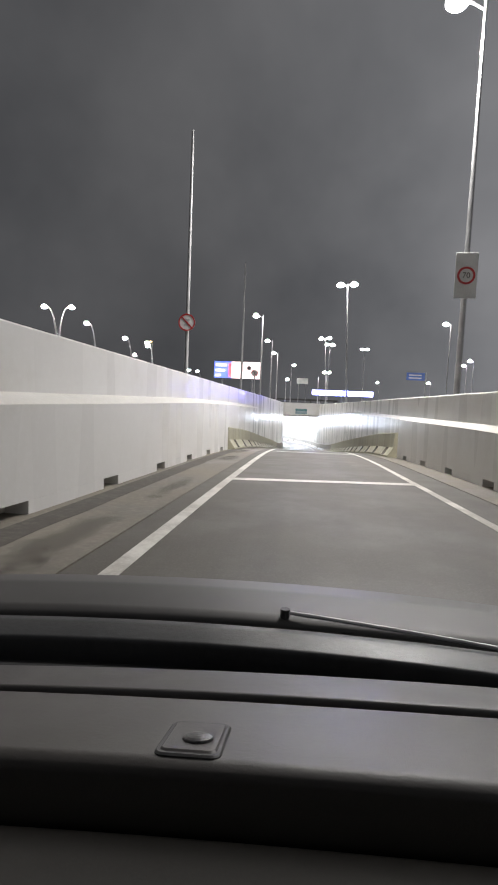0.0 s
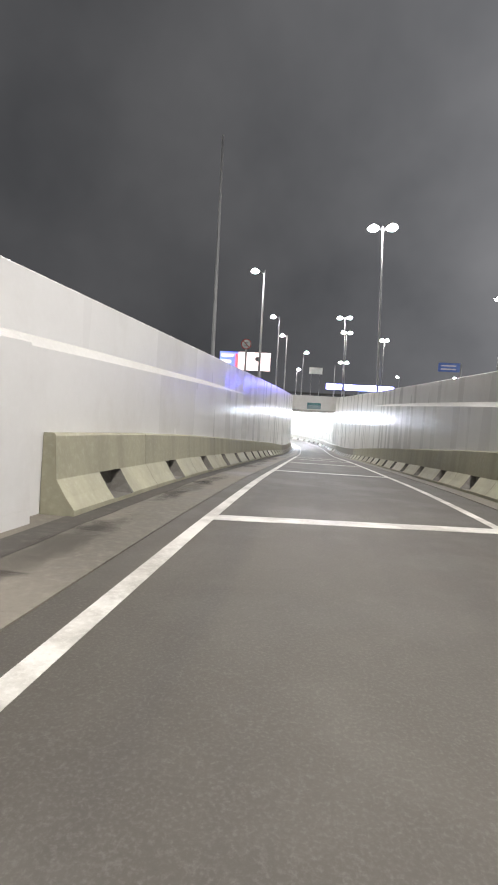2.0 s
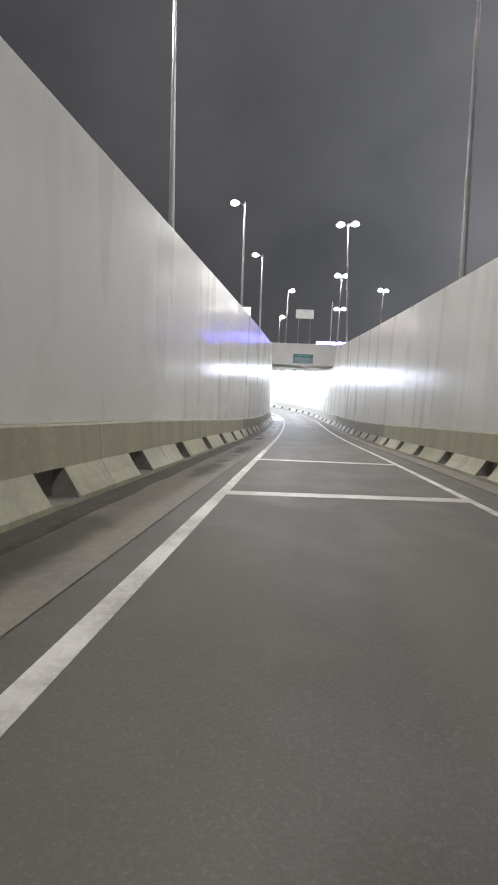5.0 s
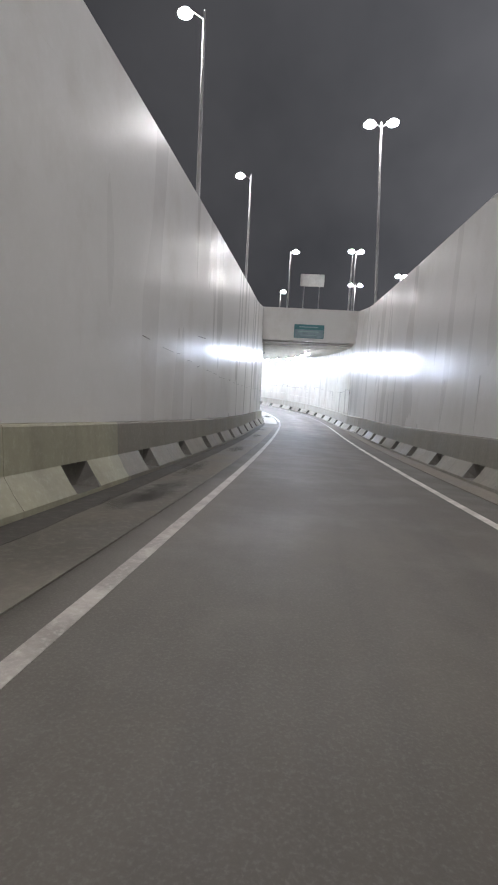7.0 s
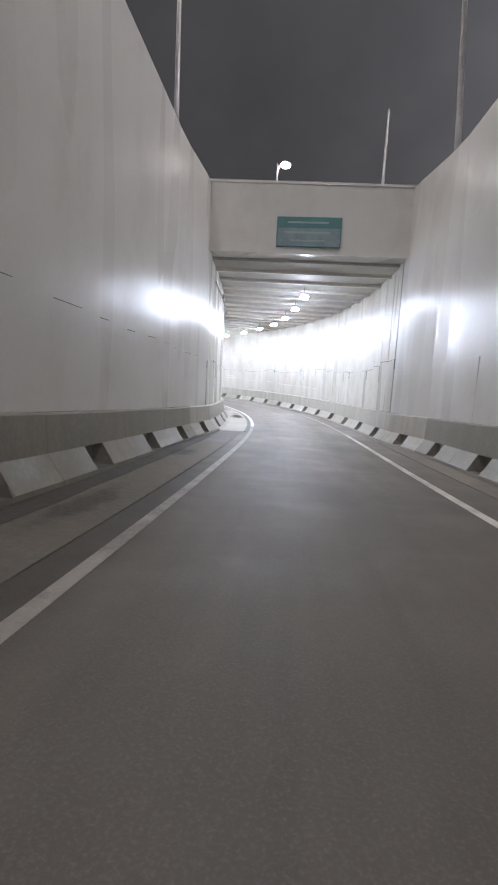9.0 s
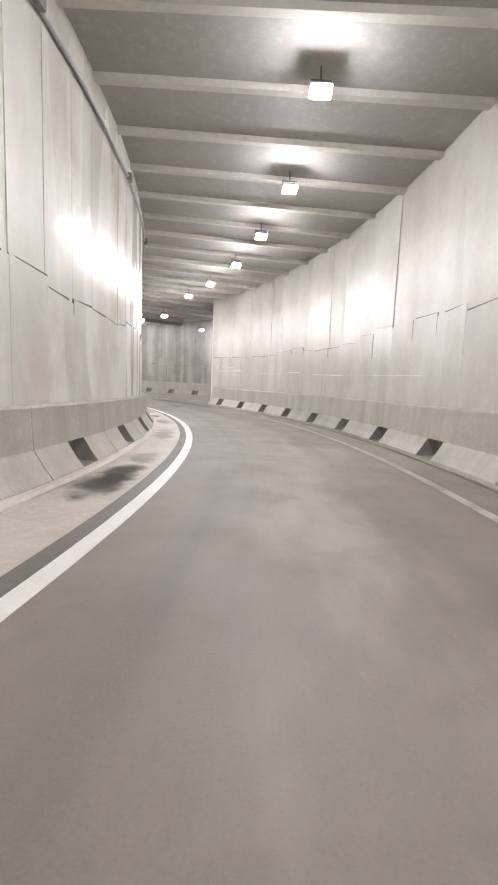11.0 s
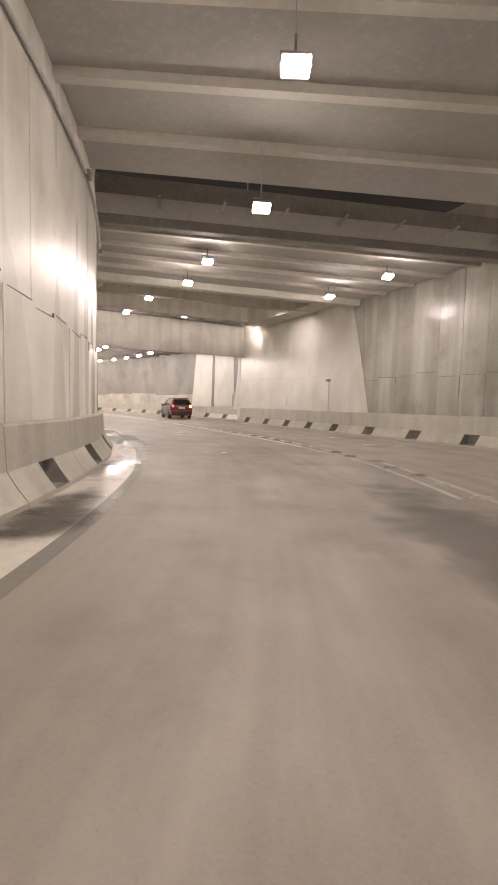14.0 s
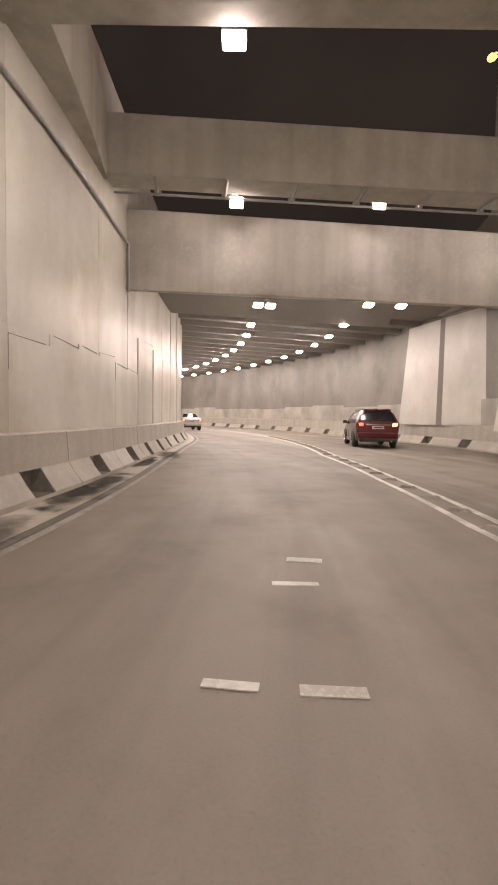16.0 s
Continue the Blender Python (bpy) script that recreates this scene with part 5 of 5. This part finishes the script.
def arch(parent, x, y, r, sg, mat):
    """A flat dark plate painting the wheel well's shade on the body's side, with a raised lip round it."""
    bm = nb()
    n = 18
    rows = []
    for d, rr in ((.006, r + .10), (.02, r + .095), (.02, r + .045), (-.05, r + .04)):
        rows.append([bm.verts.new((x + sg * d, y + rr * math.cos(a), max(.30, .33 + rr * math.sin(a)))) for a in np.linspace(-.05, math.pi + .05, n)])
    for a, b in zip(rows, rows[1:]):
        for j in range(n - 1):
            bm.faces.new((a[j], a[j + 1], b[j + 1], b[j]))
    part("wheel_arch", bm, mat, parent, "black plastic arch round a wheel")
    bm = nb()
    vs = [bm.verts.new((x + sg * .008, y + (r + .045) * math.cos(a), max(.30, .33 + (r + .045) * math.sin(a)))) for a in np.linspace(-.05, math.pi + .05, n)]
    lo = [bm.verts.new((v.co.x - sg * .03, v.co.y, v.co.z)) for v in vs]
    bm.faces.new(vs)
    bm.faces.new(lo[::-1])
    for j in range(n):
        bm.faces.new((vs[j], vs[(j + 1) % n], lo[(j + 1) % n], lo[j]))
    part("well_shade_plate", bm, M_RUBBER, parent, "flat dark plate that paints the shaded wheel well")


def lamp_block(parent, name, x0, x1, y0, y1, z0, z1, mat, label):
    return part(name, box(nb(), min(x0, x1), max(x0, x1), y0, y1, z0, z1, .018), mat, parent, label)


def vehicle(kind, label, paint_m, m, st, roof, belt, rear, tails, tall):
    """rear: y of the tail; roof: (rear y, front y, half width, height); belt: (rear y, front y, half width, height)."""
    e = root(kind, label, "car", m)
    part("body", hull(st), paint_m, e)
    ry0, ry1, rw, rh = roof
    by0, by1, bw, bh = belt
    mid_b, mid_r = (by0 + by1) / 2 - .1, (ry0 + ry1) / 2 - .05
    for sg in (-1, 1):
        out = Vector((sg, 0, .32)).normalized()
        for (b0, r0), (b1, r1) in (((by0 + .42, ry0 + .42), (mid_b - .42, mid_r - .42)), ((mid_b - .36, mid_r - .36), (mid_b + .42, mid_r + .36)), ((mid_b + .5, mid_r + .44), (by1 - .16, ry1 - .02))):
            part("side_window", slab_quad(nb(), [(sg * (bw - .012), b0, bh + .02), (sg * (bw - .012), b1, bh + .02), (sg * (rw + .022), r1, rh - .13), (sg * (rw + .022), r0, rh - .13)], out), M_GLASS, e, "dark glass")
        mi = part("mirror", box(nb(), sg * (bw + .1) - .1, sg * (bw + .1) + .1, by1 - .36, by1 - .24, bh - .02, bh + .14, .035), M_TRIM if tall else paint_m, e)
        part("mirror_arm", box(nb(), sg * (bw + .0) - .05, sg * (bw + .0) + .05, by1 - .32, by1 - .27, bh - .02, bh + .02, .008), M_TRIM, mi)
        for y in (-1.28, 1.3):
            arch(e, sg * (bw + .004), y, .33, sg, M_TRIM if tall else paint_m)
            wheel(e, sg * (bw - .09), y, .33)
        part("sill", box(nb(), sg * (bw - .05) - .05, sg * (bw - .05) + .05, -.86, .88, .24, .40, .02), M_TRIM if tall else paint_m, e)
        for y in (mid_b - .40, mid_b + .72):
            part("door_gap", box(nb(), sg * (bw + .006) - .006, sg * (bw + .006) + .006, y - .006, y + .006, .42, bh - .04), M_RUBBER, e)
            part("door_handle", box(nb(), sg * (bw + .012) - .018, sg * (bw + .012) + .018, y - .42, y - .24, bh - .14, bh - .11, .008), paint_m, e)
        hot = M_TURN if (sg > 0 and tall) else M_TAIL
        tl = lamp_block(e, "tail_light", sg * .52, sg * (bw - .03), rear - .012, rear + .16, tails - .055, tails + .085, M_TAILGLASS, "dark red tail light glass")
        lamp_block(tl, "lamp_inset", sg * .60, sg * .78, rear - .026, rear + .01, tails - .04, tails + .07, hot, "glowing lamp")
        lamp_block(tl, "side_wrap", sg * (bw - .05), sg * (bw + .004), rear + .06, rear + .36, tails - .03, tails + .07, M_TAILGLASS, "dark red glass wrapping the corner")
        lamp_block(e, "reflector", sg * .52, sg * .74, rear - .085, rear - .04, .47, .51, M_TAILGLASS, "small red reflector")
        if tall:
            rl = part("roof_rail", rod(nb(), (sg * (rw - .10), ry0 + .25, rh + .035), (sg * (rw - .10), ry1 - .15, rh + .035), .016, .016, 8), M_CHROME, e, "bright roof rail")
            for y in (ry0 + .3, ry1 - .2):
                part("rail_foot", rod(nb(), (sg * (rw - .10), y, rh - .03), (sg * (rw - .10), y, rh + .03), .02, .02, 6), M_TRIM, rl)
        part("exhaust", rod(nb(), (sg * .55, rear - .07, .30), (sg * .55, rear + .2, .30), .035, .035, 12), M_CHROME, e) if sg > 0 else None
    top = (rw - .07, ry0 - .11, 1.50) if tall else (rw - .08, ry0 - .06, rh - .06)
    low = (bw - .18, by0 - .045, 1.13) if tall else (bw - .22, by0 + .10, bh + .12)
    part("rear_window", slab_quad(nb(), [(-low[0], low[1], low[2]), (low[0], low[1], low[2]), (top[0], top[1], top[2]), (-top[0], top[1], top[2])], Vector((0, -1, .42 if tall else .9)).normalized()), M_GLASS, e, "dark glass")
    if tall:
        sp = part("spoiler", box(nb(), -rw + .08, rw - .08, ry0 - .13, ry0 + .16, rh - .055, rh + .012, .02), paint_m, e)
        part("brake_light", box(nb(), -.14, .14, ry0 - .134, ry0 - .12, rh - .045, rh - .022), M_TAILGLASS, sp, "dark red strip")
        part("rear_wiper", rod(nb(), (0, by0 - .045, bh + .17), (.32, by0 - .03, bh + .22), .01, .007, 6), M_TRIM, e)
        part("antenna_fin", box(nb(), -.02, .02, ry0 + .12, ry0 + .26, rh - .01, rh + .06, .012), M_TRIM, e)
    bp = part("bumper", box(nb(), -bw + .06, bw - .06, rear - .075, rear + .3, .40, .66, .07), paint_m, e, "painted bumper")
    part("valance", box(nb(), -bw + .12, bw - .12, rear - .06, rear + .26, .27, .43, .05), M_TRIM, bp, "black plastic lower edge of the bumper")
    part("tailgate_gap", box(nb(), -.60, .60, rear - .016, rear + .01, .665, .675), M_RUBBER, e)
    pl = part("plate", box(nb(), -.24, .24, rear - .035, rear + .01, tails - .17, tails - .05, .006), M_PLATE, e)
    part("plate_bar", box(nb(), -.18, .18, rear - .04, rear - .034, tails - .13, tails - .09), M_TRIM, pl)
    part("garnish", box(nb(), -.5, .5, rear - .03, rear + .05, tails - .02, tails + .02, .008), M_CHROME, e, "chrome strip over the number plate")
    return e


M_TAILGLASS, _, _b = shader("red_lamp_glass", (.20, .012, .012), .12, 0, .6, 1.0)
# y, low edge, sill half width, belt height, belt half width, roof height, roof half width
SUV = [(-2.12, .45, .74, .86, .80, .93, .72), (-2.09, .40, .80, 1.0, .86, 1.08, .76), (-2.0, .33, .83, 1.04, .885, 1.30, .71), (-1.86, .30, .85, 1.04, .89, 1.52, .66), (-1.68, .28, .86, 1.03, .895, 1.60, .635), (-1.2, .27, .87, 1.01, .90, 1.635, .63),
       (-.4, .27, .87, .99, .90, 1.65, .63), (.2, .27, .87, .98, .90, 1.62, .625), (.55, .27, .87, .975, .90, 1.53, .62), (1.15, .27, .87, .97, .89, 1.06, .70), (1.6, .28, .86, .93, .875, .99, .70), (1.95, .30, .82, .84, .84, .90, .66), (2.12, .38, .72, .70, .76, .75, .6)]
SEDAN = [(-2.22, .42, .72, .82, .78, .90, .70), (-2.16, .36, .78, .92, .85, 1.0, .74), (-1.75, .30, .84, .95, .87, 1.04, .70), (-1.5, .28, .85, .95, .875, 1.10, .66), (-.95, .26, .86, .94, .88, 1.38, .59), (-.45, .26, .86, .93, .88, 1.45, .57),
         (.1, .26, .86, .92, .88, 1.44, .57), (.45, .26, .86, .91, .88, 1.34, .58), (1.1, .26, .86, .90, .87, .99, .68), (1.7, .27, .84, .83, .86, .90, .70), (2.05, .30, .78, .74, .80, .80, .62), (2.2, .38, .70, .64, .72, .68, .55)]
vehicle("suv", "dark red compact SUV with lit tail lights", M_REDCAR, stand(163.2, 7.2, 0, -18), SUV, (-1.78, .5, .635, 1.62), (-2.03, 1.05, .895, 1.02), -2.12, .98, True)
vehicle("sedan", "white sedan with lit tail lights", M_WHITECAR, stand(183.5, 5.0, 0, -14), SEDAN, (-.95, .3, .58, 1.43), (-1.66, 1.0, .88, .94), -2.22, .84, False)

# ---------------- the car the ramp is seen from, as it stands at the ramp's head ----------------
M_DASH = rough_surface("dash_plastic", (.05, .045, .040), (.045, .041, .037), (.056, .051, .046), (.45, .55), 3, 220, .12, soft=.3)
# lower plastic painted lighter to make up for the light missing there
M_DASH_LIFT = rough_surface("lifted_dash_plastic", (.40, .372, .325), (.37, .345, .30), (.43, .40, .35), (.5, .6), 3, 220, .12, soft=.3)
M_STRIP = rough_surface("dash_strip_plastic", (.05, .046, .043), (.044, .04, .038), (.058, .054, .05), (.45, .6), 3, 220, .12, soft=.3)
M_COWL = rough_surface("cowl_plastic", (.035, .035, .036), (.028, .028, .028), (.05, .05, .05), (.4, .55), 3, 60, .12)
M_BLACKEDGE = rough_surface("black_rubber_edge", (.008, .008, .008), (.006, .006, .006), (.012, .012, .012), (.8, .95), 3, 60, .1)
car = root("car", "front of a dark grey car with a grey plastic dashboard", "car", stand(.365, 0) @ Matrix.Rotation(math.atan(-.0333), 4, "X"))


def rounded(prof, r=.008, n=3):
    """The closed outline with its corners rounded off."""
    out = []
    k = len(prof)
    for i in range(k):
        a, b, c = (Vector(prof[(i + d) % k]) for d in (-1, 0, 1))
        u, v = (a - b), (c - b)
        q = min(r, u.length * .4, v.length * .4)
        p0, p1 = b + u.normalized() * q, b + v.normalized() * q
        for j in range(n + 1):
            t = j / n
            w = p0 * (1 - t) ** 2 + b * 2 * t * (1 - t) + p1 * t * t
            out.append((w.x, w.y))
    return out


def across(prof, half, bow=0.0, n=24, r=.008):
    """A rounded outline (y, z) drawn across the car, bowed back towards its sides."""
    bm = nb()
    rings = []
    prof = rounded(prof, r)
    for i in range(n + 1):
        x = -half + 2 * half * i / n
        d = bow * (x / half) ** 2
        rings.append([bm.verts.new((x, y - d, z)) for y, z in prof])
    k = len(prof)
    for a, b in zip(rings, rings[1:]):
        for j in range(k):
            f = bm.faces.new((a[j], a[(j + 1) % k], b[(j + 1) % k], b[j]))
            f.smooth = True
    bm.faces.new(rings[0])
    bm.faces.new(rings[-1])
    return bm


part("bonnet", across([(.98, .74), (.975, .785), (1.0, .795), (1.18, .783), (1.40, .728), (1.60, .64), (1.66, .60), (1.60, .58)], .80, .10, r=.02), M_GREYCAR, car, "dark glossy painted bonnet")
part("cowl", across([(.865, .70), (.865, .787), (.93, .792), (.968, .783), (.968, .70)], .78, .09), M_COWL, car, "dark grey plastic cowl below the windscreen")
part("windscreen_edge", across([(.76, .68), (.76, .775), (.86, .745), (.86, .68)], .77, .08), M_BLACKEDGE, car, "black lower edge of the windscreen")
dash = part("dashboard", across([(.455, .70), (.44, .80), (.412, .87), (.409, .893), (.422, .8985), (.585, .8575), (.589, .84), (.589, .70)], .76, .03, r=.012), M_DASH, car, "grey plastic dashboard panel")
dash.matrix_basis = Matrix.Translation((0, 0, .86)) @ Matrix.Rotation(-.045, 4, "Y") @ Matrix.Translation((0, 0, -.86))
part("dash_strip", across([(.597, .70), (.597, .851), (.603, .857), (.72, .822), (.745, .808), (.75, .70)], .76, .05), M_STRIP, dash, "grey plastic strip below the windscreen")
part("dash_lower", across([(.30, .55), (.345, .815), (.36, .828), (.395, .833), (.43, .82), (.443, .78), (.443, .55)], .76, .03, r=.01), M_DASH_LIFT, dash, "lower dashboard shelf")
def plate(hx, hy, r, z0, z1, n=5):
    """A flat plate with rounded corners and a softened rim."""
    ring = [(sx * (hx - r) + r * math.cos(a), sy * (hy - r) + r * math.sin(a)) for sx, sy, a0 in ((1, 1, 0), (-1, 1, 90), (-1, -1, 180), (1, -1, 270)) for a in np.radians(np.linspace(a0, a0 + 90, n))]
    bm = nb()
    e = min(.0015, (z1 - z0) / 2)
    rings = [[bm.verts.new((x * q, y * q, z)) for x, y in ring] for q, z in ((1, z0), (1, z1 - e), (1 - e / hx, z1))]
    for a, b in zip(rings, rings[1:]):
        for j in range(len(ring)):
            bm.faces.new((a[j], a[(j + 1) % len(ring)], b[(j + 1) % len(ring)], b[j]))
    bm.faces.new(rings[0])
    bm.faces.new(rings[-1])
    return bm


sw = part("switch_bezel", plate(.031, .041, .009, -.01, .002), M_TRIM, dash, "black bezel of the hazard switch")
sw.matrix_basis = Matrix.Translation((-.094, .463, .8885)) @ Matrix.Rotation(radians(-14.0), 4, "X")
part("hazard_switch", plate(.0265, .0355, .006, -.004, .0035), M_STRIP, sw, "dark grey hazard light switch")
bm = nb()
bmesh.ops.create_uvsphere(bm, u_segments=16, v_segments=8, radius=1, matrix=Matrix.Translation((.004, -.008, .004)) @ Matrix.Diagonal((.015, .013, .004, 1)))
part("button", bm, M_COWL, sw, "small raised button mark")
bm = nb()
rings = []
for i in range(13):
    u = i / 12
    q = Vector((-.02 + .5 * u, 1.0 - .075 * u - .03 * u * u, .803 - .004 * u))
    rings.append([bm.verts.new(q + Vector((0, .004 * math.cos(a), .004 * math.sin(a)))) for a in np.linspace(0, 2 * math.pi, 6, endpoint=False)])
for a, b in zip(rings, rings[1:]):
    for j in range(6):
        bm.faces.new((a[j], a[(j + 1) % 6], b[(j + 1) % 6], b[j]))
bm.faces.new(rings[0])
bm.faces.new(rings[-1])
wiper = part("wiper", bm, M_STEEL, car, "thin wiper arm")
part("wiper_pivot", rod(nb(), (-.02, 1.0, .785), (-.02, 1.0, .81), .010, .010, 10), M_TRIM, wiper)
for sg in (-1, 1):
    part("fender", box(nb(), sg * .84 - .045, sg * .84 + .045, -.35, 1.45, .30, .62, .04), M_GREYCAR, car)
    wheel(car, sg * .74, 1.02, .31)
    wheel(car, sg * .74, -1.5, .31)
    part("sill", box(nb(), sg * .80 - .05, sg * .80 + .05, -1.9, -.35, .25, .62, .03), M_GREYCAR, car)
part("floor_pan", box(nb(), -.78, .78, -1.9, .9, .24, .29, .01), M_TRIM, car)
part("nose", box(nb(), -.80, .80, 1.40, 1.62, .25, .60, .06), M_GREYCAR, car)
# unseen shell added over the seats to shade the dash: roof, pillars, doors, tail
part("roof", across([(-1.55, 1.36), (-1.2, 1.43), (-.5, 1.46), (.16, 1.44), (.20, 1.415), (-.5, 1.42), (-1.5, 1.33)], .62, .05, r=.02), M_GREYCAR, car)
for sg in (-1, 1):
    for name, a, b in (("front_pillar", (.74, .95, .80), (.62, .17, 1.42)), ("centre_pillar", (.78, -.62, .80), (.61, -.58, 1.42)), ("rear_pillar", (.76, -1.95, .88), (.60, -1.45, 1.36))):
        part(name, rod(nb(), (sg * a[0], a[1], a[2]), (sg * b[0], b[1], b[2]), .045, .04, 8), M_GREYCAR, car)
    for y0, y1 in ((-.60, .42), (-1.62, -.62)):
        part("door", box(nb(), sg * .81 - .03, sg * .81 + .03, y0, y1, .40, .84, .025), M_GREYCAR, car)
part("tail", across([(-2.25, .40), (-2.28, .80), (-2.2, .90), (-1.9, .93), (-1.88, .40)], .80, -.06, r=.04), M_GREYCAR, car)
